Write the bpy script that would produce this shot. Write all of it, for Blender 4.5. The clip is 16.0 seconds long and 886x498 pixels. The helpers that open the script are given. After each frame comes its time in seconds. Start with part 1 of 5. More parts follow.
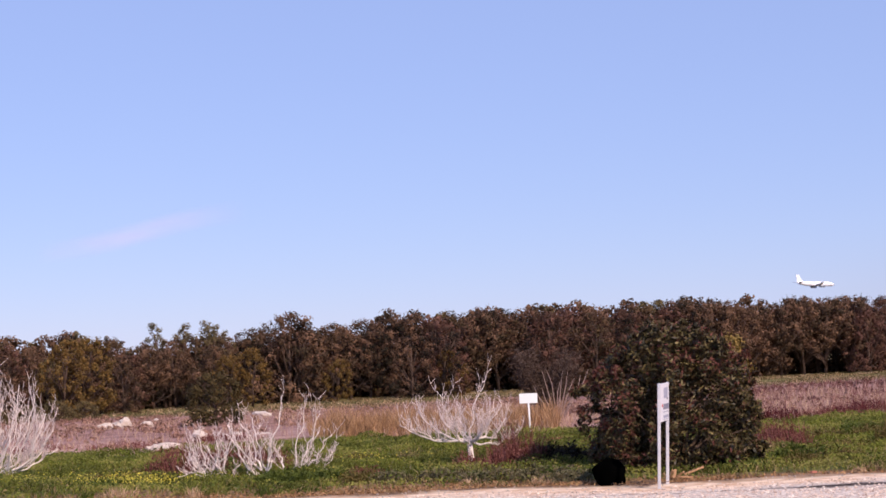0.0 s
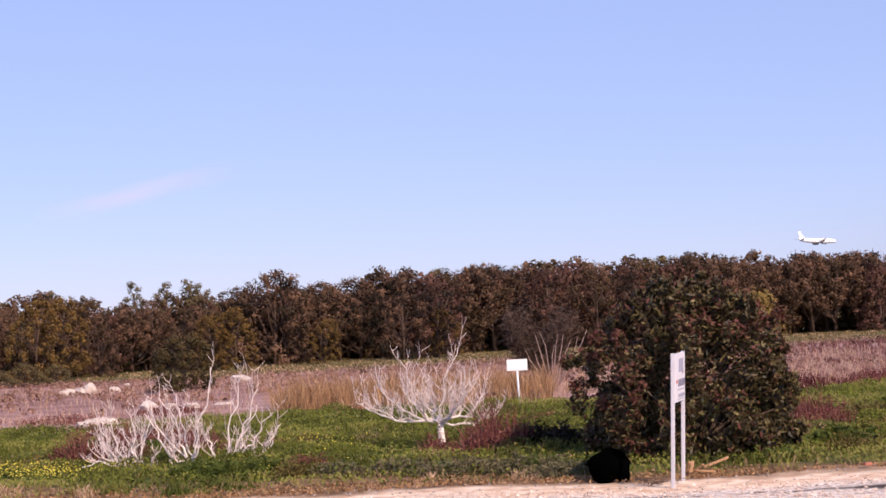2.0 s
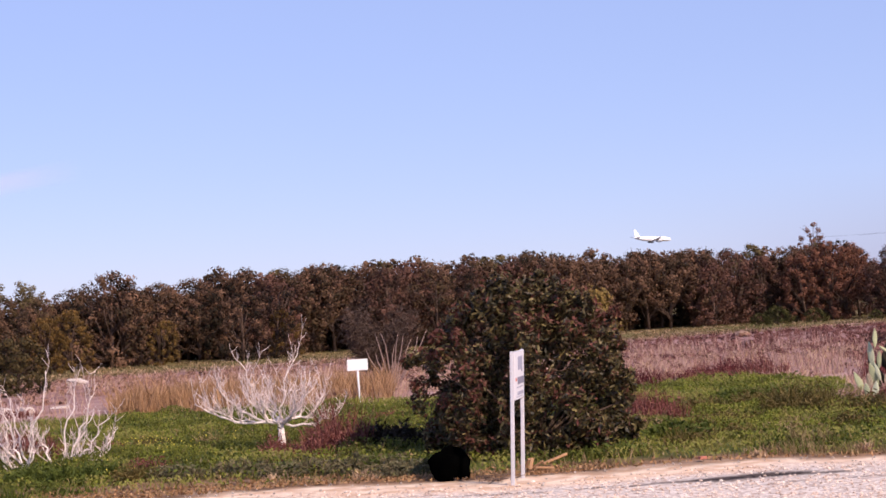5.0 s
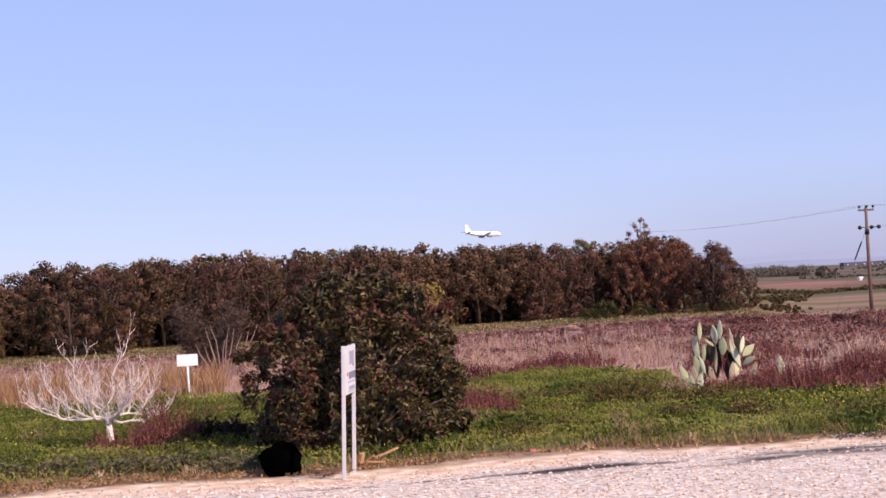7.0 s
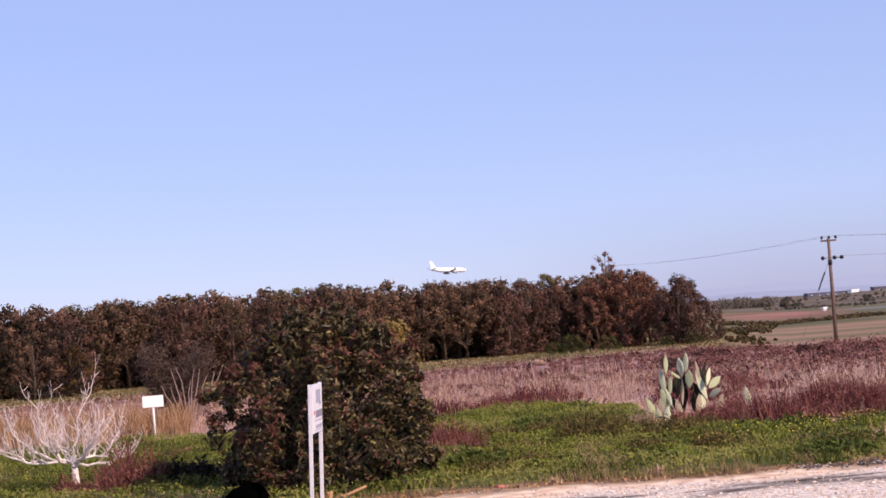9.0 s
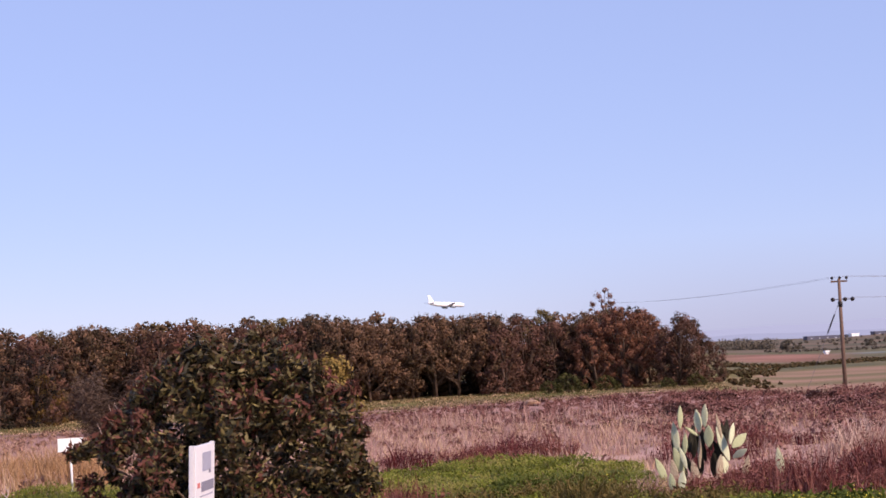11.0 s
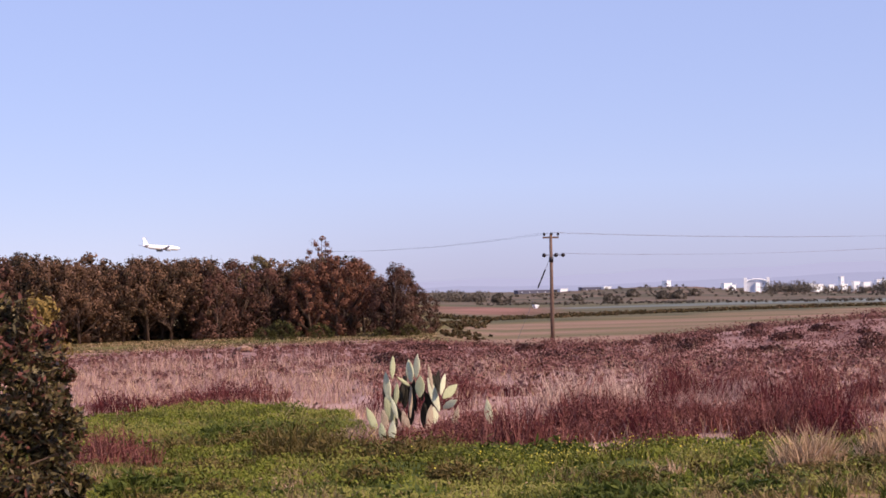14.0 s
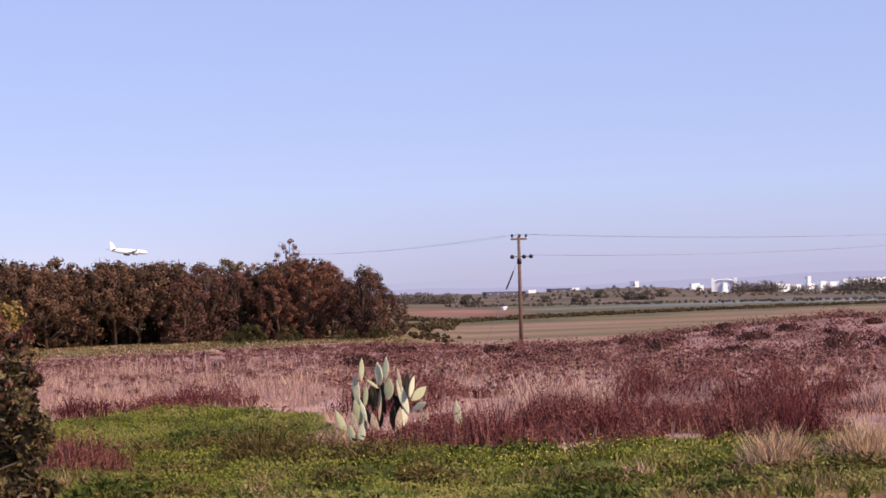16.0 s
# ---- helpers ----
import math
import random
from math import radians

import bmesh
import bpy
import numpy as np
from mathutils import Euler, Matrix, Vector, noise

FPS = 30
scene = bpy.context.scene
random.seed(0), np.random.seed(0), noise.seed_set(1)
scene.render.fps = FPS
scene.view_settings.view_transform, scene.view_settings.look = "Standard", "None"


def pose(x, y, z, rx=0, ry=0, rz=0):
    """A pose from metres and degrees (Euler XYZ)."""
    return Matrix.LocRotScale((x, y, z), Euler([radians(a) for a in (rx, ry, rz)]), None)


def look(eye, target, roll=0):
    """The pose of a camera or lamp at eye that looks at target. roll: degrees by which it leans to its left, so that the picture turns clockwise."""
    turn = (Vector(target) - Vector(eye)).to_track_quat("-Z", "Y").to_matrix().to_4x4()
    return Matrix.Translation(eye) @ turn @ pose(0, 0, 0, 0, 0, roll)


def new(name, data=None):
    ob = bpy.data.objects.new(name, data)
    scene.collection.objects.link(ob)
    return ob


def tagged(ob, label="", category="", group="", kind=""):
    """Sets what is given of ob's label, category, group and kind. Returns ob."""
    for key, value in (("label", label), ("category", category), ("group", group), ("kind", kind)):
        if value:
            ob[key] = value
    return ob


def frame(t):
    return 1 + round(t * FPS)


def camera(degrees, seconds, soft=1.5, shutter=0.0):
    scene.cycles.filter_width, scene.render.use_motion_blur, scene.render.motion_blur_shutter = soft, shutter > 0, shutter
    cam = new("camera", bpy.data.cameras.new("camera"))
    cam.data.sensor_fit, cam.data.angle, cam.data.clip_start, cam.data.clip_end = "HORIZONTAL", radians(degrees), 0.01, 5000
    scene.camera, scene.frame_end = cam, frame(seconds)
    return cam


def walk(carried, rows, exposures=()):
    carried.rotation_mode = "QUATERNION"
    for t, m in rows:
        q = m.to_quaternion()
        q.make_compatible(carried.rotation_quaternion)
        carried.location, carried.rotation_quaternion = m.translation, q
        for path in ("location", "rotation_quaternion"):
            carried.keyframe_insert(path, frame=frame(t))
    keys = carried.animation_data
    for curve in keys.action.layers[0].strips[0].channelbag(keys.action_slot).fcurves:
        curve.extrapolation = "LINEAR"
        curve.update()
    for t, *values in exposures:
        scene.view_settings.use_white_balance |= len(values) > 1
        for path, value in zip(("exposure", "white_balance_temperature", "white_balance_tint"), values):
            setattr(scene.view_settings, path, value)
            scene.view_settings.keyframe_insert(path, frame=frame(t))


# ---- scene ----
cam = camera(28.72, 16.0, soft=1.65)
PATH = [
    (0.0, pose(-1.144, -8.400, 2.398, 93.277, 2.398, -1.442)),
    (0.5, pose(-1.144, -8.400, 2.398, 92.892, 2.257, -1.466)),
    (1.0, pose(-0.361, -2.535, 2.401, 93.435, 2.473, -0.467)),
    (1.5, pose(-0.361, -2.149, 2.401, 92.500, 2.459, -0.570)),
    (2.0, pose(-0.361, -2.149, 2.401, 91.907, 2.621, -1.395)),
    (2.5, pose(-0.361, -2.149, 2.401, 91.812, 2.754, -2.665)),
    (3.0, pose(-0.361, -2.149, 2.401, 91.754, 2.876, -3.516)),
    (5.5, pose(-0.361, -2.149, 2.401, 91.640, 3.293, -7.600)),
    (6.0, pose(-0.361, -2.149, 2.401, 91.607, 3.473, -8.556)),
    (6.5, pose(-0.361, -2.149, 2.401, 91.269, 3.349, -9.887)),
    (7.0, pose(-0.361, -2.149, 2.401, 91.149, 3.172, -12.272)),
    (7.5, pose(-0.361, -2.149, 2.401, 91.616, 2.942, -13.148)),
    (8.0, pose(-0.361, -2.149, 2.401, 92.114, 3.109, -13.457)),
    (8.5, pose(-0.361, -2.149, 2.401, 92.230, 4.052, -13.416)),
    (8.7, pose(-0.361, -2.149, 2.401, 92.260, 4.072, -13.413)),
    (10.2, pose(-0.361, -2.149, 2.401, 92.830, 3.398, -13.343)),
    (10.8, pose(1.441, 3.353, 2.406, 93.680, 2.744, -13.412)),
    (11.0, pose(1.627, 3.922, 2.407, 93.429, 2.745, -13.484)),
    (11.5, pose(1.710, 4.175, 2.407, 91.994, 3.477, -15.852)),
    (12.0, pose(1.710, 4.175, 2.407, 91.530, 3.500, -17.312)),
    (12.5, pose(1.710, 4.175, 2.407, 91.357, 3.547, -19.051)),
    (13.0, pose(1.710, 4.175, 2.407, 92.610, 2.914, -22.898)),
    (13.5, pose(1.710, 4.175, 2.407, 93.110, 2.151, -23.577)),
    (14.0, pose(1.710, 4.175, 2.407, 91.378, 1.100, -22.891)),
    (14.5, pose(1.710, 4.175, 2.407, 90.346, 1.544, -22.139)),
    (15.0, pose(1.710, 4.175, 2.407, 89.440, 2.289, -23.433)),
    (15.5, pose(1.710, 4.175, 2.407, 90.484, 1.912, -23.907)),
    (16.0, pose(1.710, 4.175, 2.407, 91.425, 1.466, -23.937)),
]
LIGHT = [(0.0, 0.1, 6680, 22), (0.6, 0.12, 6680, 22), (1.2, 0.22, 6870, 24), (8.5, 0.22, 6870, 24), (11.0, 0.25, 7040, 25), (12.2, 0.25, 7060, 25), (13.0, 0.25, 6980, 24), (14.2, 0.25, 7180, 26), (16.0, 0.25, 7180, 26)]
walk(cam, PATH, LIGHT)

# ---- light ----
SUN_AZ, SUN_EL = 146.0, 36.0      # degrees clockwise from +y, and above the horizon
world = bpy.data.worlds.new("world")
scene.world = world
world.use_nodes = True
wn = world.node_tree
sky = wn.nodes.new("ShaderNodeTexSky")
sky.sky_type = "NISHITA"
sky.sun_disc = False
sky.sun_elevation = radians(SUN_EL)
sky.sun_rotation = radians(SUN_AZ)
sky.air_density, sky.dust_density, sky.ozone_density = 1.0, 0.0, 3.0
back = wn.nodes["Background"]
back.inputs["Strength"].default_value = 0.09
tone = wn.nodes.new("ShaderNodeMix")
tone.data_type, tone.blend_type = "RGBA", "MULTIPLY"
tone.inputs[0].default_value = 1.0
tone.inputs[7].default_value = (0.95, 1.02, 1.32, 1.0)
wn.links.new(sky.outputs["Color"], tone.inputs[6])
pale = wn.nodes.new("ShaderNodeMix")
pale.data_type = "RGBA"
pale.inputs[0].default_value = 0.6
pale.inputs[7].default_value = (4.1, 5.7, 9.5, 1.0)
wn.links.new(tone.outputs[2], pale.inputs[6])
wn.links.new(pale.outputs[2], back.inputs["Color"])
sun = new("sun", bpy.data.lights.new("sun", "SUN"))
sun.data.energy, sun.data.angle, sun.data.color = 4.2, radians(0.5), (1.0, 0.88, 0.71)
sd = Vector((math.sin(radians(SUN_AZ)) * math.cos(radians(SUN_EL)), math.cos(radians(SUN_AZ)) * math.cos(radians(SUN_EL)), math.sin(radians(SUN_EL))))
sun.matrix_world = look(sd * 60, (0, 0, 0))

# ---- materials ----
def lin(r, g, b):
    return tuple((c / 255 / 12.92) if c <= 10 else ((c / 255 + 0.055) / 1.055) ** 2.4 for c in (r, g, b)) + (1.0,)


def node(nt, kind, **values):
    n = nt.nodes.new(kind)
    for key, value in values.items():
        n.inputs[key.replace("_", " ")].default_value = value
    return n


def plain(name, color, rough=0.7, metal=0.0, vary=0.15, scale=6.0, bump=0.2, spec=0.3):
    """A surface of one colour with stains and grain at two scales."""
    m = bpy.data.materials.new(name)
    m.use_nodes = True
    nt = m.node_tree
    b = nt.nodes["Principled BSDF"]
    b.inputs["Roughness"].default_value, b.inputs["Metallic"].default_value = rough, metal
    b.inputs["Specular IOR Level"].default_value = spec
    tc = nt.nodes.new("ShaderNodeTexCoord")
    n1 = node(nt, "ShaderNodeTexNoise", Scale=scale, Detail=6.0)
    n2 = node(nt, "ShaderNodeTexNoise", Scale=scale * 9, Detail=3.0)
    for n in (n1, n2):
        nt.links.new(tc.outputs["Object"], n.inputs["Vector"])
    add = nt.nodes.new("ShaderNodeMath")
    add.operation = "ADD"
    nt.links.new(n1.outputs["Fac"], add.inputs[0])
    nt.links.new(n2.outputs["Fac"], add.inputs[1])
    ramp = nt.nodes.new("ShaderNodeValToRGB")
    ramp.color_ramp.elements[0].position, ramp.color_ramp.elements[1].position = 0.35, 0.65
    ramp.color_ramp.elements[0].color = tuple(c * (1 - vary) for c in color[:3]) + (1,)
    ramp.color_ramp.elements[1].color = tuple(min(1, c * (1 + vary)) for c in color[:3]) + (1,)
    half = nt.nodes.new("ShaderNodeMath")
    half.operation = "MULTIPLY"
    half.inputs[1].default_value = 0.5
    nt.links.new(add.outputs[0], half.inputs[0])
    nt.links.new(half.outputs[0], ramp.inputs["Fac"])
    nt.links.new(ramp.outputs["Color"], b.inputs["Base Color"])
    bp = node(nt, "ShaderNodeBump", Strength=bump, Distance=0.02)
    nt.links.new(n2.outputs["Fac"], bp.inputs["Height"])
    nt.links.new(bp.outputs["Normal"], b.inputs["Normal"])
    return m


def foliage(name, colors, rough=0.7, through_light=0.06, tree=0.0, spec=0.15, warm=1.05):
    """Leaves or blades: each takes one of the colours; tree: how far whole plants differ; warm: a tilt towards red."""
    m = bpy.data.materials.new(name)
    m.use_nodes = True
    nt = m.node_tree
    b = nt.nodes["Principled BSDF"]
    b.inputs["Roughness"].default_value = rough
    b.inputs["Specular IOR Level"].default_value = spec
    geo = nt.nodes.new("ShaderNodeNewGeometry")
    ramp = nt.nodes.new("ShaderNodeValToRGB")
    els = ramp.color_ramp.elements
    while len(els) < len(colors):
        els.new(0.5)
    for i, c in enumerate(colors):
        els[i].position = i / (len(colors) - 1)
        els[i].color = (c[0] * warm, c[1], c[2] * (2 - warm), 1.0)
    fac = geo.outputs["Random Per Island"]
    if tree:
        info = nt.nodes.new("ShaderNodeObjectInfo")
        mix = nt.nodes.new("ShaderNodeMix")
        mix.inputs[0].default_value = tree
        nt.links.new(fac, mix.inputs[2])
        nt.links.new(info.outputs["Random"], mix.inputs[3])
        fac = mix.outputs[0]
    spray = nt.nodes.new("ShaderNodeAttribute")
    spray.attribute_name = "tone"
    total = nt.nodes.new("ShaderNodeMath")
    total.operation, total.use_clamp = "ADD", True
    nt.links.new(fac, total.inputs[0])
    nt.links.new(spray.outputs["Fac"], total.inputs[1])
    nt.links.new(total.outputs[0], ramp.inputs["Fac"])
    nt.links.new(ramp.outputs["Color"], b.inputs["Base Color"])
    tr = nt.nodes.new("ShaderNodeBsdfTranslucent")
    nt.links.new(ramp.outputs["Color"], tr.inputs["Color"])
    ms = nt.nodes.new("ShaderNodeMixShader")
    ms.inputs[0].default_value = through_light
    nt.links.new(b.outputs[0], ms.inputs[1])
    nt.links.new(tr.outputs[0], ms.inputs[2])
    nt.links.new(ms.outputs[0], nt.nodes["Material Output"].inputs["Surface"])
    return m


GRASS = foliage("fresh_grass", [lin(84, 94, 34), lin(104, 114, 42), lin(116, 124, 50), lin(124, 125, 58), lin(94, 104, 40)], through_light=0.2)
GRASS_DARK = foliage("dark_grass", [lin(61, 69, 28), lin(82, 88, 36), lin(97, 101, 43)], through_light=0.15)
GRASS_OLIVE = foliage("olive_grass", [lin(112, 120, 55), lin(127, 129, 64), lin(134, 129, 75), lin(120, 118, 62)], through_light=0.2)
SHADOW_BRUSH = foliage("shadow_dark_brush", [lin(34, 28, 22), lin(52, 42, 34), lin(28, 26, 20)])
OLIVE_BROWN = foliage("olive_brown_shrub", [lin(88, 78, 44), lin(108, 92, 56), lin(76, 74, 38), lin(122, 104, 66)])
WEED = foliage("dark_weeds", [lin(55, 67, 28), lin(76, 89, 38), lin(92, 102, 46)], through_light=0.12)
GREY_WEED = foliage("grey_green_weeds", [lin(70, 70, 50), lin(92, 90, 66), lin(112, 104, 80), lin(84, 74, 56)])
DRY_GRASS = foliage("half_dry_grass", [lin(121, 104, 72), lin(136, 119, 85), lin(152, 134, 104), lin(111, 98, 64)], through_light=0.1)
STRAW = foliage("dry_straw", [lin(154, 126, 99), lin(181, 154, 124), lin(202, 177, 152), lin(138, 107, 87)])
REED = foliage("tan_reed_stalks", [lin(136, 103, 75), lin(163, 128, 95), lin(185, 150, 117), lin(112, 84, 61)])
PALE_STRAW = foliage("pale_straw", [lin(186, 160, 148), lin(208, 184, 172), lin(172, 142, 130)])
PINK = foliage("dry_pink_grass", [lin(141, 106, 103), lin(169, 139, 133), lin(186, 160, 152), lin(122, 87, 84)])
SCRUB = foliage("purple_scrub", [lin(98, 64, 62), lin(116, 79, 75), lin(134, 95, 90), lin(112, 76, 71), lin(92, 60, 57)])
SCRUB_DARK = foliage("dark_scrub", [lin(52, 32, 30), lin(76, 46, 42), lin(62, 44, 36)])
SCRUB_PALE = foliage("pale_purple_scrub", [lin(113, 82, 72), lin(144, 109, 98), lin(166, 132, 119), lin(131, 100, 85), lin(96, 68, 60)])
RED_DEEP = foliage("deep_red_brush", [lin(57, 25, 28), lin(84, 37, 40), lin(106, 51, 53), lin(72, 32, 34)], tree=0.3)
RED = foliage("red_brown_brush", [lin(69, 36, 34), lin(95, 51, 49), lin(119, 69, 65), lin(141, 97, 91), lin(102, 56, 53), lin(88, 46, 44)], tree=0.25)
# darkest entries here and in TREE_RUST put the grove's deep shade into leaf colour
TREE_LEAF = foliage("brown_olive_leaves", [lin(36, 32, 24), lin(79, 60, 48), lin(105, 80, 64), lin(121, 93, 75), lin(90, 70, 54), lin(54, 46, 34), lin(109, 80, 67), lin(42, 40, 28), lin(98, 78, 59)], tree=0.88, through_light=0.02)
TREE_RUST = foliage("rust_brown_leaves", [lin(33, 28, 23), lin(76, 55, 47), lin(100, 70, 61), lin(111, 80, 70), lin(85, 60, 52), lin(63, 50, 41), lin(95, 66, 56), lin(39, 35, 27)], tree=0.88, through_light=0.02)
TREE_RED = foliage("red_brown_leaves", [lin(70, 48, 38), lin(104, 70, 56), lin(122, 82, 66), lin(92, 62, 50)], tree=0.3, through_light=0.02)
GREEN_LEAF = foliage("green_leaves", [lin(48, 50, 27), lin(70, 70, 38), lin(86, 84, 46)])
GOLD_LEAF = foliage("golden_leaves", [lin(98, 76, 42), lin(120, 92, 50), lin(88, 72, 42), lin(106, 85, 46)])
YELLOW_LEAF = foliage("yellow_leaves", [lin(120, 100, 54), lin(138, 115, 66), lin(102, 88, 48)])
OLIVE_DARK = foliage("dark_olive_leaves", [lin(50, 45, 27), lin(72, 62, 38), lin(60, 54, 32), lin(84, 70, 44)], through_light=0.02)
PALE_LEAF = foliage("pale_olive_leaves", [lin(86, 76, 52), lin(112, 98, 68), lin(98, 86, 58), lin(78, 72, 50)])
GREY_TWIG = foliage("grey_purple_twigs", [lin(70, 56, 50), lin(96, 80, 72), lin(52, 42, 36)])
# near-black and pale entries paint in the bush's dark gaps and leaf glints
BUSH_LEAF = foliage("bush_leaves", [lin(16, 15, 10), lin(48, 46, 26), lin(124, 112, 72), lin(18, 17, 11), lin(102, 92, 60), lin(76, 56, 42), lin(66, 62, 36), lin(22, 19, 13), lin(62, 48, 34)], rough=0.5, spec=0.25, through_light=0.02)
BUSH_RED = foliage("bush_red_leaves", [lin(90, 53, 47), lin(107, 70, 62), lin(79, 52, 42), lin(98, 59, 55)])
LITTER = foliage("leaf_litter", [lin(112, 82, 58), lin(146, 112, 80), lin(172, 138, 106), lin(104, 92, 58)])
CHIPS = foliage("gravel_chips", [lin(186, 162, 148), lin(210, 188, 174), lin(240, 224, 212), lin(222, 202, 188), lin(160, 140, 128), lin(248, 238, 230), lin(196, 172, 158)], through_light=0.0)
FLOWER = foliage("yellow_petals", [lin(204, 190, 60), lin(222, 210, 92), lin(188, 180, 76)])
# leaf colours greyed to stand in for haze over distant plants
HAZED_GREEN = foliage("haze_greyed_green", [lin(72, 70, 64), lin(90, 85, 76), lin(106, 96, 88)])
HEDGE_LEAF = foliage("dark_hedge_leaves", [lin(66, 60, 42), lin(84, 76, 50), lin(104, 80, 62)])
TREE_BARK = plain("pale_peeling_bark", lin(84, 66, 57), 0.9, vary=0.35, scale=2, bump=0.5)
BARK = plain("bark", lin(96, 78, 66), 0.9, vary=0.35, scale=5, bump=0.6)
STEM_BARK = plain("grey_pink_bark", lin(158, 134, 126), 0.9, vary=0.25, scale=8, bump=0.4)
PALE_BARK = plain("pale_bark", lin(232, 218, 212), 0.85, vary=0.2, scale=14, bump=0.4)
TWIG_BARK = plain("pink_grey_twig_bark", lin(218, 198, 192), 0.85, vary=0.2, scale=14, bump=0.3)
WHITE = plain("white_paint", lin(236, 236, 238), 0.5, vary=0.04, scale=3)
LEG_PAINT = plain("grey_white_leg_paint", lin(200, 198, 202), 0.5, vary=0.08, scale=5)
SIGN_FACE = plain("sign_face", lin(216, 214, 220), 0.45, vary=0.04, scale=3)
PRINT_PALE = plain("pale_print", lin(156, 156, 174), 0.6, vary=0.08)
PRINT_GREY = plain("grey_print", lin(126, 124, 140), 0.6, vary=0.1)
PRINT_RED = plain("red_print", lin(196, 118, 116), 0.6, vary=0.1)
# near-black skin that paints the shade between the pads
CACTUS_SHADE = plain("shade_black_cactus_skin", lin(48, 44, 34), 0.9, vary=0.3, scale=9, bump=0.5)
CACTUS = plain("cactus_skin", lin(178, 182, 142), 0.6, vary=0.14, scale=9, bump=0.3)
CACTUS_PALE = plain("cactus_skin_pale", lin(204, 205, 172), 0.65, vary=0.14, scale=9, bump=0.3)
CACTUS_OLD = plain("cactus_woody_skin", lin(178, 160, 136), 0.8, vary=0.2, scale=9, bump=0.5)
POLE_WOOD = plain("weathered_pole_wood", lin(112, 90, 80), 0.9, vary=0.25, scale=3)
DARK = plain("dark_ceramic", lin(36, 30, 34), 0.4)
WIRE = plain("wire_metal", lin(112, 110, 120), 0.7, 0.0)
SACK = plain("black_plastic", lin(3, 3, 3), 1.0, vary=0.3, spec=0.0)
ROCK = plain("pale_limestone", lin(204, 188, 176), 0.9, vary=0.2, scale=4, bump=0.8)
BROWN_STONE = plain("brown_stone", lin(158, 126, 104), 0.9, vary=0.25, scale=4, bump=0.8)
ROCK_DARK = plain("grey_gravel", lin(96, 87, 82), 0.9, vary=0.3, scale=4, bump=0.8)
TIMBER = plain("broken_timber", lin(178, 136, 100), 0.8, vary=0.25, scale=9, bump=0.5)
BRICK = plain("broken_brick", lin(180, 116, 98), 0.85, vary=0.2, scale=9)
PLANE_WHITE = plain("aircraft_paint", lin(245, 245, 248), 0.3, vary=0.02, scale=0.2)
PLANE_GREY = plain("aircraft_grey", lin(140, 146, 158), 0.4, vary=0.05, scale=0.2)
FAR_WALL = plain("pale_plaster_wall", lin(252, 250, 250), 0.8, vary=0.06, scale=0.1)
FAR_GLASS = plain("far_window", lin(204, 206, 216), 0.3, vary=0.05, scale=0.1)
FAR_DARK = plain("dark_roof_sheet", lin(88, 88, 104), 0.7, vary=0.1, scale=0.1)


# ---- shapes ----


def ground_height(x, y):
    """The lie of the land: level by the road, falling gently to the plain, with a low rise far off."""
    x, y = np.asarray(x, float), np.asarray(y, float)
    d = np.hypot(x, y)
    s = np.clip((d - 26) / 84, 0, 1)
    z = -1.3 * s * s * (3 - 2 * s)
    az = np.degrees(np.arctan2(x, np.maximum(y, 0.01)))
    side = np.clip((az - 22.4) / 2, 0, 1)
    side = side * side * (3 - 2 * side)
    fall = np.clip((d - 114) / 30, 0, 1)
    drop = np.clip((d - 790) / 400, 0, 1)
    z = z - side * (0.75 * fall * fall * (3 - 2 * fall) + 2.5 * drop * drop * (3 - 2 * drop))
    z = z + side * np.interp(az, [23, 25.4, 28, 30.7, 31.8, 33.2, 38], [1.4, 2.3, 3.9, 5.0, 3.0, 1.1, 0.6]) * np.exp(-((d - 720) / 100) ** 2)
    z = z + np.interp(az, [26, 27.5, 29.6, 32.2, 36, 46], [0, 0.05, 0.25, 0.85, 1.5, 1.7]) * np.exp(-((d - 118) / 16) ** 2) * (np.abs(az) < 80)
    z = z + np.interp(az, [22.2, 23.0, 24.4, 26.2, 26.8], [0, 1.15, 0.95, 0.6, 0]) * np.exp(-((d - 345) / 30) ** 2)
    roll = np.clip((y - road_edge(x) - 0.9) / 2.5, 0, 1) * np.clip((62 - d) / 14, 0, 1)
    z = z + 0.085 * roll * (wavy(x * 0.55, y, 1.9, 3) + 0.45 * wavy(x, y, 0.8, 4))
    z = z + 0.1 * np.exp(-((az - 16.5) / 3.2) ** 2) * np.exp(-((d - 39.0) / 2.4) ** 2)
    return z


def wavy(x, y, scale, seed):
    """Smooth noise between -1 and 1."""
    r = np.random.default_rng(seed)
    v = np.zeros_like(np.asarray(x, float))
    for i in range(7):
        a, ph, k = r.uniform(0, 6.283), r.uniform(0, 6.283), r.uniform(0.6, 2.2) / scale
        v = v + np.sin((np.cos(a) * x + np.sin(a) * y) * k * 3.0 + ph + 1.3 * np.sin(y * k + ph))
    return v / 4.0


def road_edge(x):
    return np.interp(x, [-60, -8, -6, -3.4, -1, 0.3, 2.5, 4, 5.6, 6.9, 8.2, 9.8, 11.2, 13, 20, 60], [27, 21.4, 21.5, 20.9, 20.9, 21.2, 20.5, 20.6, 20.85, 20.6, 20.1, 19.85, 19.75, 19.5, 17, 4])


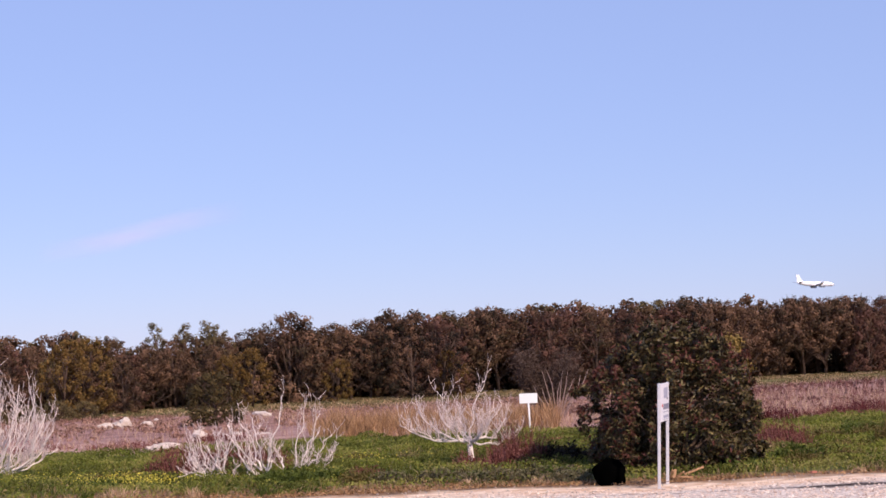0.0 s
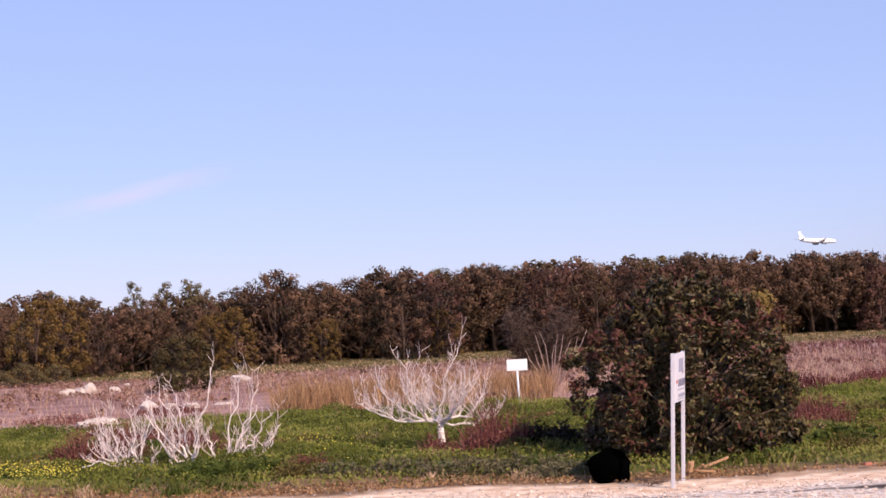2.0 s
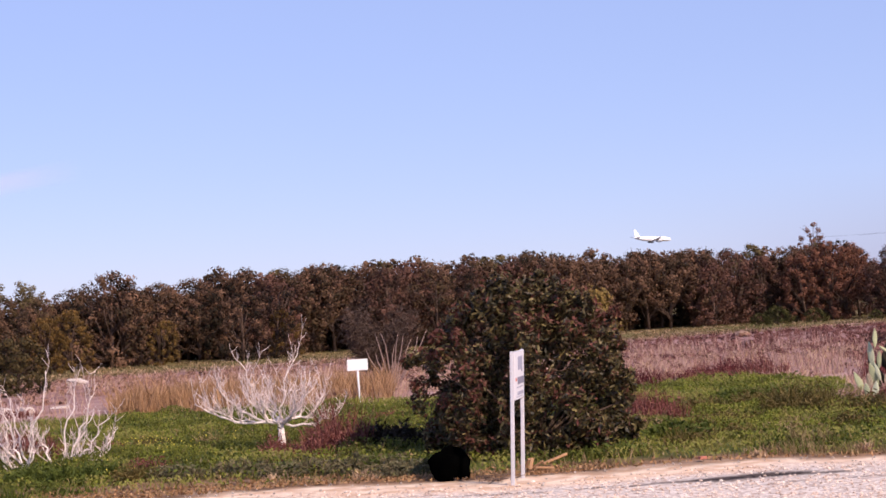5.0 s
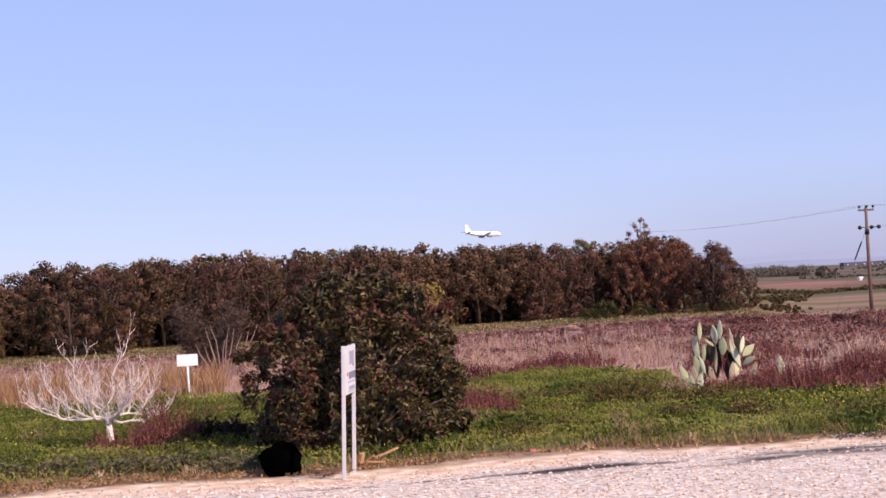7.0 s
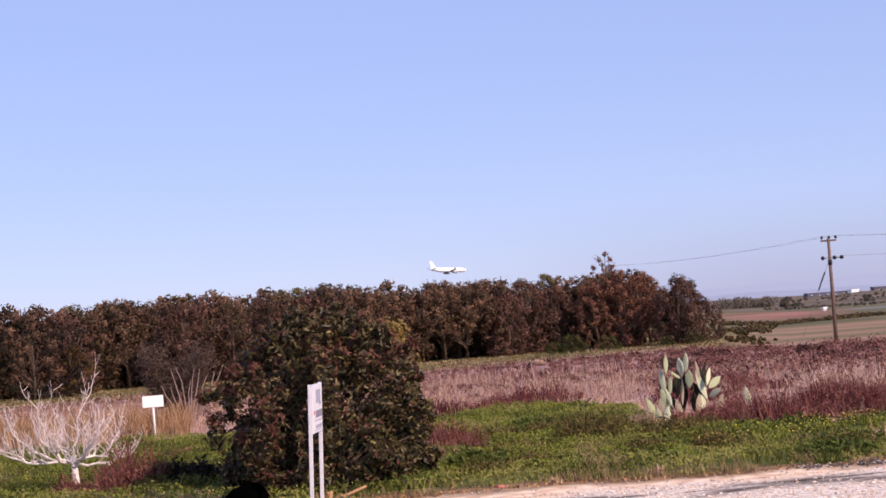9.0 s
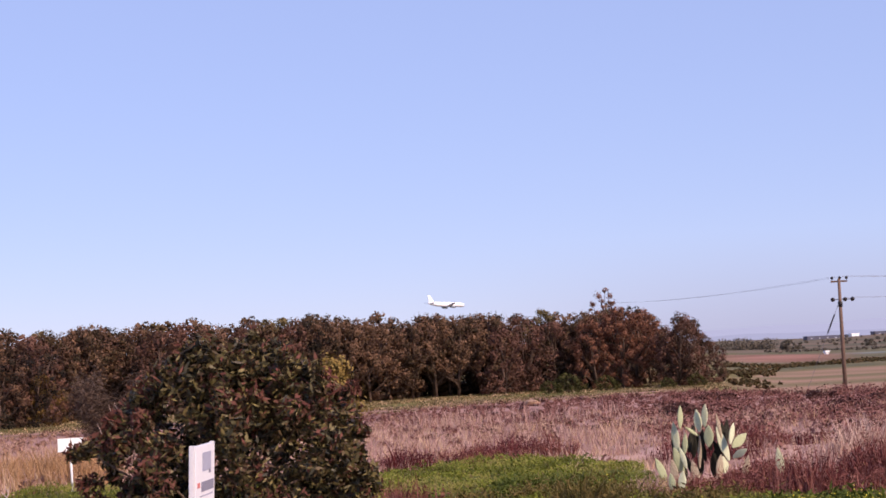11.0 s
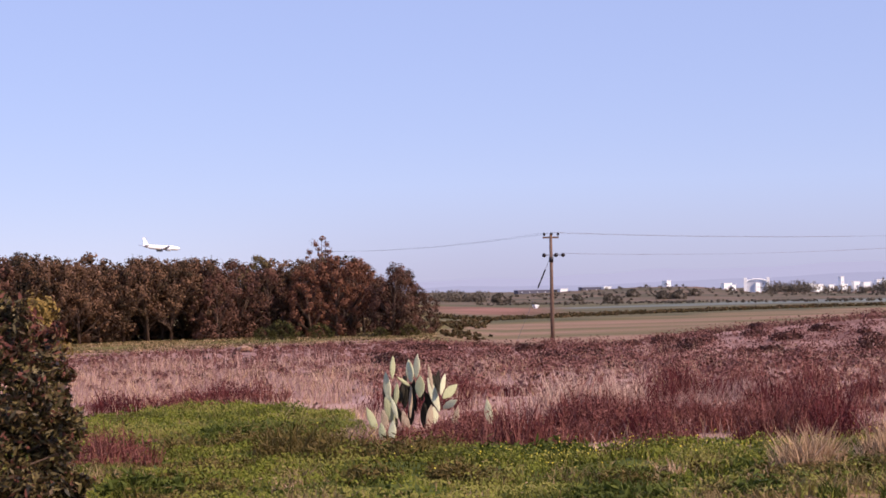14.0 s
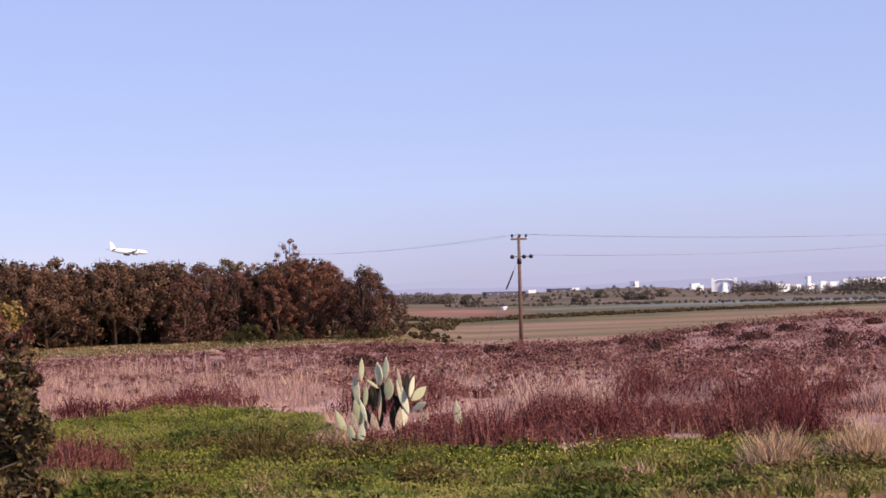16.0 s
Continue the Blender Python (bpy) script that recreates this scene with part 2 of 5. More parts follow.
def grass_far(az):
    return np.interp(az, [-40, -14, -12.4, -9.6, -5, 0, 3, 5, 12.6, 14.7, 18.5, 20, 21, 23.3, 28, 31.3, 35, 60], [40, 40.4, 37.7, 39, 41, 38.5, 41, 40, 40.6, 42.6, 41.9, 38, 32.5, 31.0, 31.5, 31.2, 31, 30])


def mesh(name, verts, faces, material):
    me = bpy.data.meshes.new(name)
    me.from_pydata(np.asarray(verts).tolist() if not isinstance(verts, list) else verts, [], np.asarray(faces).tolist() if not isinstance(faces, list) else faces)
    me.materials.append(material)
    me.update()
    return me


def thing(name, x, y, z=None, turn=0.0, label="", category="", group="", kind=""):
    ob = new(name)
    ob.matrix_world = pose(x, y, float(ground_height(x, y)) if z is None else z, 0, 0, turn)
    return tagged(ob, label, category, group, kind)


def part(name, me, parent, label=""):
    ob = new(name, me)
    ob.parent = parent
    return tagged(ob, label)


class Shape:
    """Collects tubes, boxes and lumps into one mesh."""

    def __init__(self):
        self.v, self.f = [], []

    def tube(self, pts, radii, sides=6, cap=True):
        pts = [Vector(p) for p in pts]
        start = len(self.v)
        for i, p in enumerate(pts):
            d = (pts[min(i + 1, len(pts) - 1)] - pts[max(i - 1, 0)]).normalized()
            a = d.cross(Vector((0.31, 0.87, 0.39))).normalized()
            b = d.cross(a)
            for k in range(sides):
                t = 2 * math.pi * k / sides
                q = p + (a * math.cos(t) + b * math.sin(t)) * radii[i]
                self.v.append(tuple(q))
        for i in range(len(pts) - 1):
            for k in range(sides):
                k2 = (k + 1) % sides
                o = start + i * sides
                self.f.append((o + k, o + k2, o + sides + k2, o + sides + k))
        if cap:
            self.f.append(tuple(start + k for k in reversed(range(sides))))
            self.f.append(tuple(start + (len(pts) - 1) * sides + k for k in range(sides)))
        return self

    def box(self, lo, hi, m=None, bevel=0.0):
        bm = bmesh.new()
        bmesh.ops.create_cube(bm, size=1)
        for v in bm.verts:
            v.co = Vector([lo[i] + (v.co[i] + 0.5) * (hi[i] - lo[i]) for i in range(3)])
        if bevel:
            bmesh.ops.bevel(bm, geom=bm.edges[:], offset=bevel, segments=2, affect="EDGES")
        return self.add(bm, m)

    def add(self, bm, m=None):
        start = len(self.v)
        bm.verts.ensure_lookup_table()
        self.v += [tuple(m @ v.co if m else v.co) for v in bm.verts]
        self.f += [tuple(start + v.index for v in f.verts) for f in bm.faces]
        bm.free()
        return self

    def lump(self, size, seed, detail=2, rough=0.25, m=None, flat=0.0):
        bm = bmesh.new()
        bmesh.ops.create_icosphere(bm, subdivisions=detail, radius=1)
        for v in bm.verts:
            n = noise.noise(v.co * 1.3 + Vector((seed * 3.1, seed, 0))) + 0.4 * noise.noise(v.co * 3.7 + Vector((seed, 0, 9)))
            v.co = v.co * (1 + rough * n)
            v.co = Vector((v.co.x * size[0], v.co.y * size[1], max(v.co.z, -1 + flat) * size[2]))
        return self.add(bm, m)

    def mesh(self, name, material, smooth=False):
        me = bpy.data.meshes.new(name)
        me.from_pydata(self.v, [], self.f)
        me.materials.append(material)
        if smooth:
            me.polygons.foreach_set("use_smooth", [True] * len(me.polygons))
        me.update()
        return me


def unit(n, r):
    v = r.normal(size=(n, 3))
    return v / np.linalg.norm(v, axis=1)[:, None]


def leaves(name, centres, size, material, r, longness=1.8, droop=0.0, up=0.0, out=None, facing=0.6, tone=None):
    """Small pointed leaves, one at each centre; out: where each one faces, loosely."""
    n = len(centres)
    d = unit(n, r)
    d[:, 2] = d[:, 2] * (1 - abs(droop)) - droop + up
    d /= np.linalg.norm(d, axis=1)[:, None]
    side = unit(n, r)
    if out is not None:
        face = facing * out + (1 - facing) * side
        side = np.cross(face, d)
        s = side / (np.linalg.norm(side, axis=1)[:, None] + 1e-6)
        d = np.cross(s, face)
        d /= np.linalg.norm(d, axis=1)[:, None] + 1e-6
    else:
        s = np.cross(d, side)
    s /= np.linalg.norm(s, axis=1)[:, None] + 1e-6
    L = (size * r.uniform(0.6, 1.3, n))[:, None] * longness * 0.5
    w = (size * r.uniform(0.6, 1.2, n))[:, None] * 0.5
    v = np.stack([centres - d * L, centres + s * w, centres + d * L, centres - s * w], 1).reshape(-1, 3)
    f = np.arange(4 * n).reshape(n, 4)
    me = mesh(name, v, f, material)
    if tone is not None:
        me.attributes.new("tone", "FLOAT", "POINT").data.foreach_set("value", np.repeat(tone, 4).astype(np.float32))
    return me


def blades(name, base, h, w, lean, material, r, bend=0.4):
    """Grass blades: a tapered quad and a tip."""
    n = len(base)
    a = r.uniform(0, 2 * math.pi, n)
    s = np.stack([np.cos(a), np.sin(a), np.zeros(n)], 1) * w[:, None] * 0.5
    b = r.uniform(0, 2 * math.pi, n)
    out = np.stack([np.cos(b), np.sin(b), np.zeros(n)], 1) * (lean * r.uniform(0.2, 1.0, n) * h)[:, None]
    up = np.zeros((n, 3))
    up[:, 2] = h
    mid = base + up * 0.55 + out * bend
    tip = base + up + out
    v = np.stack([base - s, base + s, mid + s * 0.8, mid - s * 0.8, tip], 1).reshape(-1, 3)
    k = np.arange(n)[:, None] * 5
    f = (k + np.array([0, 1, 2, 3])).tolist() + (k + np.array([3, 2, 4])).tolist()
    return mesh(name, v, f, material)


def stuff(name, me, label, category):
    return tagged(new(name, me), label, category, kind="stuff")


def scatter(n, az0, az1, d0, d1, r):
    """Points spread evenly over a sector of the land."""
    az = np.radians(r.uniform(az0, az1, n))
    d = np.sqrt(r.uniform(d0 * d0, d1 * d1, n))
    return d * np.sin(az), d * np.cos(az), np.degrees(az), d


def on_ground(x, y, dz=0.0):
    return np.stack([x, y, ground_height(x, y) + dz], 1)


# ---- ground ----
def spread(lo, hi, step, grow, far):
    mid = np.arange(lo, hi + 1e-6, step)
    out, s, p = [], step, hi
    while p < far:
        s *= grow
        p += s
        out.append(p)
    out2, s, p = [], step, lo
    while p > -far:
        s *= grow
        p -= s
        out2.append(p)
    return np.array(out2[::-1] + mid.tolist() + out)


gx, gy = spread(-14, 24, 0.38, 1.08, 4700), spread(15, 46, 0.33, 1.07, 4700)
gy = np.unique(np.round(np.concatenate([gy, np.arange(16.4, 21.8, 0.12)]), 3))
X, Y = np.meshgrid(gx, gy)
xf, yf = X.ravel(), Y.ravel()
zf = ground_height(xf, yf)
near = np.clip(1 - (np.hypot(xf, yf) - 50) / 60, 0, 1)
zf = zf + near * (yf > road_edge(xf)) * 0.02 * wavy(xf, yf, 0.7, 5) - 0.02
nx, ny = len(gx), len(gy)
idx = np.arange(nx * ny).reshape(ny, nx)
quads = np.stack([idx[:-1, :-1], idx[:-1, 1:], idx[1:, 1:], idx[1:, :-1]], -1).reshape(-1, 4)
az = np.degrees(np.arctan2(xf, np.maximum(yf, 0.01)))
dd = np.hypot(xf, yf)
edge = yf - road_edge(xf) + 0.35 * wavy(xf, yf, 1.5, 11)
gf = grass_far(az) + 1.2 * wavy(xf, yf, 4, 12)


def step01(v, soft):
    return np.clip(v / soft + 0.5, 0, 1)


w_road = step01(-edge, 0.5)
w_dirt = step01(edge + np.interp(xf, [-2, 4, 7, 9, 11], [1.0, 1.5, 1.0, 0.6, 0.2]) + 0.5 * wavy(xf, yf, 2.5, 41), 0.7)
streak = np.exp(-((yf - np.interp(xf, [4.4, 5.5, 6.4, 7.0], [18.8, 18.82, 19.0, 18.7]) + 0.12 * wavy(xf, yf, 0.5, 44)) / np.interp(xf, [4.3, 5, 6.2, 6.7, 7.0], [0.03, 0.16, 0.3, 0.2, 0.03])) ** 2)
band = np.exp(-((yf - np.interp(xf, [7.2, 7.6, 8.5, 9.5, 10.5, 12, 16], [18.1, 18.2, 18.6, 18.55, 18.0, 17.4, 15.6]) + 0.2 * wavy(xf, yf, 0.9, 46)) / np.interp(xf, [7.2, 7.7, 8.6, 16], [0.03, 0.25, 0.5, 0.55])) ** 2)
thin = np.exp(-((yf - np.interp(xf, [9.8, 10.7, 11.4, 12.1, 14], [20.1, 19.5, 19.07, 18.75, 18.0])) / 0.1) ** 2) * (xf > 9.6)
w_tar = np.clip(streak * 1.25 + band * np.clip(0.8 + 0.5 * wavy(xf, yf * 3, 0.9, 47), 0, 1) + 0.7 * thin, 0, 1)
w_verge = step01(np.interp(xf, [-8, -1, 2, 6, 14], [2.2, 2.6, 2.0, 1.0, 1.0]) + 0.7 * wavy(xf, yf, 2, 14) - edge, 0.8)
w_dry = step01(dd - gf, 1.0)
w_scrub = step01(dd - 58 - 5 * wavy(xf, yf, 12, 15), 10)
w_strip = step01(dd - np.interp(az, [-15, -8, 0, 12, 20, 23.5, 28.5, 30, 33, 36, 38], [114, 110, 113, 126, 143, 128, 116, 126, 146, 160, 170]) - 3 * wavy(xf, yf, 9, 16), 4)
brow = np.interp(az, [20, 24, 28.5, 33, 38], [140, 128, 128, 132, 138])
field_end = np.interp(az, [23, 24.3, 31.4, 38], [212, 221, 271, 320])
w_tan = step01(az - 23.2, 1.4) * step01(dd - brow - 6 - 5 * wavy(xf, yf, 25, 17), 8) * step01(field_end - dd - 6 * wavy(xf, yf, 40, 27), 10)
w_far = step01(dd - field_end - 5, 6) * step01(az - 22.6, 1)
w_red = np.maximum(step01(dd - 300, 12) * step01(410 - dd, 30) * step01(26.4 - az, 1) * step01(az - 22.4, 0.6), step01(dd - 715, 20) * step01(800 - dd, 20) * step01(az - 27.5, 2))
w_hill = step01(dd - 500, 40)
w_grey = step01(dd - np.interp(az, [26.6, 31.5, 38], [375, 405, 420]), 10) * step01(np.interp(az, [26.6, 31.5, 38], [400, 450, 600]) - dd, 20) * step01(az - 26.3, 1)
gm = mesh("ground", np.stack([xf, yf, zf], 1), quads, BARK)
for name, cols in (("zone_a", (w_road, w_verge, w_dry, w_scrub)), ("zone_b", (w_strip, w_tan, w_far, w_red)), ("zone_c", (w_dirt, w_tar, w_hill, w_grey))):
    att = gm.attributes.new(name, "FLOAT_COLOR", "POINT")
    att.data.foreach_set("color", np.stack(cols, 1).ravel())
gm.polygons.foreach_set("use_smooth", [True] * len(gm.polygons))


def ground_material():
    m = bpy.data.materials.new("ground_soil")
    m.use_nodes = True
    nt = m.node_tree
    b = nt.nodes["Principled BSDF"]
    b.inputs["Roughness"].default_value = 0.95
    b.inputs["Specular IOR Level"].default_value = 0.15
    pos = nt.nodes.new("ShaderNodeNewGeometry").outputs["Position"]

    def two(c1, c2, scale, detail=6.0, lo=0.38, hi=0.62, stretch=None):
        n = node(nt, "ShaderNodeTexNoise", Scale=scale, Detail=detail)
        src = pos
        if stretch:
            mp = nt.nodes.new("ShaderNodeMapping")
            mp.inputs["Scale"].default_value = stretch
            mp.inputs["Rotation"].default_value = (0, 0, radians(18))
            nt.links.new(pos, mp.inputs["Vector"])
            src = mp.outputs["Vector"]
        nt.links.new(src, n.inputs["Vector"])
        rp = nt.nodes.new("ShaderNodeValToRGB")
        rp.color_ramp.elements[0].position, rp.color_ramp.elements[1].position = lo, hi
        rp.color_ramp.elements[0].color, rp.color_ramp.elements[1].color = c1, c2
        nt.links.new(n.outputs["Fac"], rp.inputs["Fac"])
        return rp.outputs["Color"]

    def mix(fac, a, c, how="MIX"):
        n = nt.nodes.new("ShaderNodeMix")
        n.data_type, n.blend_type = "RGBA", how
        if isinstance(fac, float):
            n.inputs[0].default_value = fac
        else:
            nt.links.new(fac, n.inputs[0])
        nt.links.new(a, n.inputs[6])
        nt.links.new(c, n.inputs[7])
        return n.outputs[2]

    def zone(name):
        at = nt.nodes.new("ShaderNodeAttribute")
        at.attribute_name = name
        sp = nt.nodes.new("ShaderNodeSeparateColor")
        nt.links.new(at.outputs["Color"], sp.inputs[0])
        return sp.outputs[0], sp.outputs[1], sp.outputs[2], at.outputs["Alpha"]

    ra, va, da, sa = zone("zone_a")
    st, tn, fr, re = zone("zone_b")
    di, ta, hi_, gr = zone("zone_c")
    col = two(lin(62, 74, 32), lin(96, 104, 50), 1.4)
    col = mix(va, col, two(lin(106, 80, 58), lin(152, 120, 94), 2.5))
    col = mix(da, col, two(lin(142, 108, 100), lin(182, 148, 138), 0.9))
    col = mix(sa, col, two(lin(126, 92, 86), lin(162, 126, 118), 0.25))
    col = mix(st, col, two(lin(96, 96, 50), lin(132, 112, 78), 0.12))
    # far ground, dulled in its base colour towards haze
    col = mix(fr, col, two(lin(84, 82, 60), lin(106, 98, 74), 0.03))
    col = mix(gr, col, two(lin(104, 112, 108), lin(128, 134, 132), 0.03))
    # low rise, likewise greyed in its base colour towards haze
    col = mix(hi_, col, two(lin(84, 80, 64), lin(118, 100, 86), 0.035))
    col = mix(tn, col, two(lin(150, 118, 100), lin(104, 96, 66), 0.02, 6.0, 0.4, 0.62, (0.5, 2.6, 1.0)))
    col = mix(re, col, two(lin(126, 88, 76), lin(154, 112, 98), 0.06, 6.0, 0.38, 0.62, (0.6, 1.6, 1.0)))
    gravel = two(lin(190, 160, 142), lin(226, 198, 180), 0.9)
    gravel = mix(0.5, gravel, two(lin(170, 142, 126), lin(255, 242, 228), 12.0, 4.0, 0.42, 0.58))
    vo = nt.nodes.new("ShaderNodeTexVoronoi")
    vo.inputs["Scale"].default_value = 21.0
    nt.links.new(pos, vo.inputs["Vector"])
    sc = nt.nodes.new("ShaderNodeSeparateColor")
    nt.links.new(vo.outputs["Color"], sc.inputs[0])
    vr = nt.nodes.new("ShaderNodeValToRGB")
    vr.color_ramp.elements[0].color, vr.color_ramp.elements[1].color = lin(134, 112, 98), lin(255, 250, 242)
    nt.links.new(sc.outputs[0], vr.inputs["Fac"])
    gravel = mix(0.45, gravel, vr.outputs["Color"])
    gravel = mix(ta, gravel, two(lin(38, 31, 29), lin(104, 88, 80), 12.0, 4.0, 0.42, 0.72))
    gravel = mix(di, gravel, two(lin(206, 168, 138), lin(240, 214, 188), 3.0))
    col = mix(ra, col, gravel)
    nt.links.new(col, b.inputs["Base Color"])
    n = node(nt, "ShaderNodeTexNoise", Scale=14.0, Detail=8.0)
    nt.links.new(pos, n.inputs["Vector"])
    bp = node(nt, "ShaderNodeBump", Strength=0.6, Distance=0.04)
    nt.links.new(n.outputs["Fac"], bp.inputs["Height"])
    nt.links.new(bp.outputs["Normal"], b.inputs["Normal"])
    return m


gm.materials[0] = ground_material()
tagged(new("ground", gm), "gravel road edge, grass and dry scrub plain", "ground", kind="structure")

# ---- forest ----
def tree_meshes(seed, height, width, material, count=2600, leaf=0.19, low=0.06, clump_n=34, puff=0.125, top_sharp=1.0):
    """Trunk, limbs and a crown of rounded leaf puffs, each closed on its outside, with dark gaps between them."""
    r = np.random.default_rng(seed)
    k = height / 6.4
    trunk = Shape()
    lean = r.normal(0, 0.05, 2) * height
    top = (lean[0], lean[1], height * 0.8)
    trunk.tube([(0, 0, -0.2), (lean[0] * 0.3 + r.normal(0, 0.08), lean[1] * 0.3, height * 0.28), (lean[0] * 0.7, lean[1] * 0.7, height * 0.55), top], [0.14 * k, 0.11 * k, 0.075 * k, 0.03 * k], 7)
    clumps = []
    for i in range(clump_n):
        t = low + (1 - low) * (i + r.uniform(0, 1)) / clump_n
        a = i * 2.4 + r.uniform(-0.6, 0.6)
        prof = 0.5 * width * (0.74 + 0.36 * math.sin(math.pi * min(1, t * 0.9 + 0.1)) ** 0.8) * (1 if t < 0.6 else max(0.22, math.sqrt(max(0.0, 1 - ((t - 0.6) / 0.42) ** 2)) ** top_sharp))
        rad = prof * r.uniform(0.5, 1.05)
        size = r.uniform(0.65, 1.4) * width * puff
        clumps.append((rad * math.cos(a) + lean[0] * t, rad * math.sin(a) + lean[1] * t, max(size * 0.6, height * t - size * 0.8), size))
        if i % max(2, clump_n // 16) == 0:
            c = clumps[-1]
            z0 = max(0.1, t - 0.34) * height * 0.75
            trunk.tube([(lean[0] * t * 0.5, lean[1] * t * 0.5, z0), (c[0] * 0.55, c[1] * 0.55, (z0 + c[2]) / 2 - 0.05 * k), c[:3]], [0.065 * k, 0.045 * k, 0.012 * k], 5)
    cl = np.array(clumps)
    weight = cl[:, 3] ** 2
    pick = r.choice(len(cl), count, p=weight / weight.sum())
    way = unit(count, r)
    shell = np.where(r.uniform(size=count) < 0.72, r.uniform(0.75, 1.08, count) + 0.18 * np.sin(7 * way[:, 0] + 5 * way[:, 2] + pick), r.uniform(0.0, 0.75, count))
    pts = cl[pick, :3] + way * (cl[pick, 3] * shell)[:, None] * np.array([1, 1, 0.85])
    pts[:, 2] = np.maximum(pts[:, 2], 0.08)
    return trunk.mesh("trunk", TREE_BARK, True), leaves("crown", pts, leaf, material, r, 1.35, 0.25, out=way, facing=0.93, tone=r.uniform(-0.2, 0.2, len(cl))[pick])


def tree(kind_, x, y, scale, label, category, group="", name="tree", turn=0.0, stretch=1.0):
    ob = thing(name, x, y, None, turn, label, category, group)
    ob.scale = (scale, scale, scale * stretch)
    part("trunk", kind_[0], ob)
    part("crown", kind_[1], ob)
    return ob


def bearing(a, d):
    """A place by its bearing and distance from where the road's bystander stands."""
    return -0.36 + d * math.sin(radians(a)), -2.15 + d * math.cos(radians(a))


def in_leaf(kind_, material):
    """The same tree in other leaves."""
    crown = kind_[1].copy()
    crown.materials[0] = material
    return kind_[0], crown


KINDS = [tree_meshes(100 + i, 6.4, 3.6 + 0.5 * (i % 3), TREE_LEAF, 3800, 0.143, (0.03, 0.09, 0.05)[i % 3], (60, 70, 54)[i % 3], 0.106, top_sharp=(1.0, 1.6, 1.0)[i % 3]) for i in range(7)]
RUSTY = [in_leaf(k, TREE_RUST) for k in KINDS]
HIGH = [tree_meshes(130 + i, 6.4, 5.2, TREE_LEAF, 3800, 0.14, 0.4, 80, 0.08) for i in range(2)]
BACK = [tree_meshes(110 + i, 6.4, 4.2, TREE_LEAF, 1900, 0.2, 0.05, 80, 0.09, 1.5) for i in range(4)]
DEEP = [tree_meshes(116 + i, 6.4, 4.6, TREE_LEAF, 1300, 0.3, 0.02, 40, 0.14) for i in range(2)]
OLIVE = tree_meshes(120, 6.4, 3.0, PALE_LEAF, 2800, 0.14, 0.1, 70, 0.1, 1.5)
GOLD = tree_meshes(140, 5.5, 3.6, GOLD_LEAF, 3800, 0.13, 0.05, 84, 0.085)
TALL = tree_meshes(150, 8.4, 3.0, TREE_RED, 2400, 0.13, 0.12, 46, 0.095, 0.8)
THIN = [tree_meshes(151, 7.3, 1.9, PALE_LEAF, 900, 0.13, 0.5, 16, 0.17), tree_meshes(154, 7.0, 1.7, PALE_LEAF, 800, 0.13, 0.5, 14, 0.17), tree_meshes(155, 7.0, 2.6, PALE_LEAF, 1100, 0.14, 0.62, 12, 0.19)]
ROUND = tree_meshes(152, 2.2, 2.8, GREEN_LEAF, 1500, 0.13, 0.1)
ROUND_PALE = tree_meshes(153, 2.2, 3.0, PALE_LEAF, 1500, 0.13, 0.1)


def front(az_):
    return np.interp(az_, [-20, -14, -8, 0, 6, 14, 20, 23], [116, 119, 124, 129, 137, 149, 158, 168])


def top_angle(az_):
    return np.interp(az_, [-14, -12, -11.2, -10.5, -10, -9.2, -8, -7, -5.4, -4.8, -3.4, -2.9, -2.1, -1.3, 0, 4, 8, 12.8, 13.9, 15, 16, 17.3, 18.0, 18.6, 20.2],
                     [1.1, 1.12, 1.2, 1.05, 0.85, 0.66, 0.74, 0.92, 1.02, 0.95, 1.08, 1.24, 0.98, 1.24, 1.34, 1.36, 1.3, 1.26, 1.3, 1.2, 1.1, 1.12, 1.02, 1.08, 1.15])


HOLLOWS = (-8.4, -5.1, -3.4, -2.1, 3.0, 10.4, 13.2, 14.4, 18.3, 20.2)
r = np.random.default_rng(21)
for row in range(5):
    a = -19.0 + 0.3 * row
    while a < 20.05:
        hollow = min(abs(a - q) for q in HOLLOWS) < (1.0 if row < 2 else 0.7)
        d = float(front(a)) + row * 3.6 + (r.uniform(-3.6, 0.8) if row == 0 else r.uniform(-1, 1))
        full = (3.55 if a < -1 else 3.85) + d * math.tan(radians(float(top_angle(a))))
        h = full - (r.uniform(0.2, 2.2) if row == 0 else r.uniform(0.0, 0.9) if row == 1 else 0.9 if row >= 3 else r.choice([-0.3, -0.1, 0.0, 0.25, 0.5, 0.7]))
        k = (RUSTY if r.uniform() < np.interp(a, [-6, 4, 12], [0.3, 0.45, 0.85]) else KINDS)[r.integers(0, len(KINDS))] if r.uniform() > 0.08 else OLIVE
        k = DEEP[len(bpy.data.objects) % 2] if row >= 3 else HIGH[row % 2] if hollow else (OLIVE if r.uniform() < 0.3 else BACK[r.integers(0, 4)]) if row == 2 else k
        size = max(2.4, h) / 6.4
        if not (hollow and row == 0):
            tree(k, *bearing(a, d), max(size, 0.72), "brown-olive eucalyptus tree in a dense grove", "tree", "grove of trees", turn=r.uniform(0, 360), stretch=size / max(size, 0.72))
        a += (r.uniform(1.0, 1.75), r.uniform(0.6, 0.95), r.uniform(0.42, 0.66), r.uniform(0.7, 1.0), r.uniform(0.8, 1.1))[row]


r = np.random.default_rng(25)
n = 15000
ua = r.uniform(-19, 21.9, n)
ua = ua[np.min(np.abs(ua[:, None] - np.array(HOLLOWS)), 1) > 0.7]
n = len(ua)
ud = front(ua) + r.uniform(3.0, 9, n)
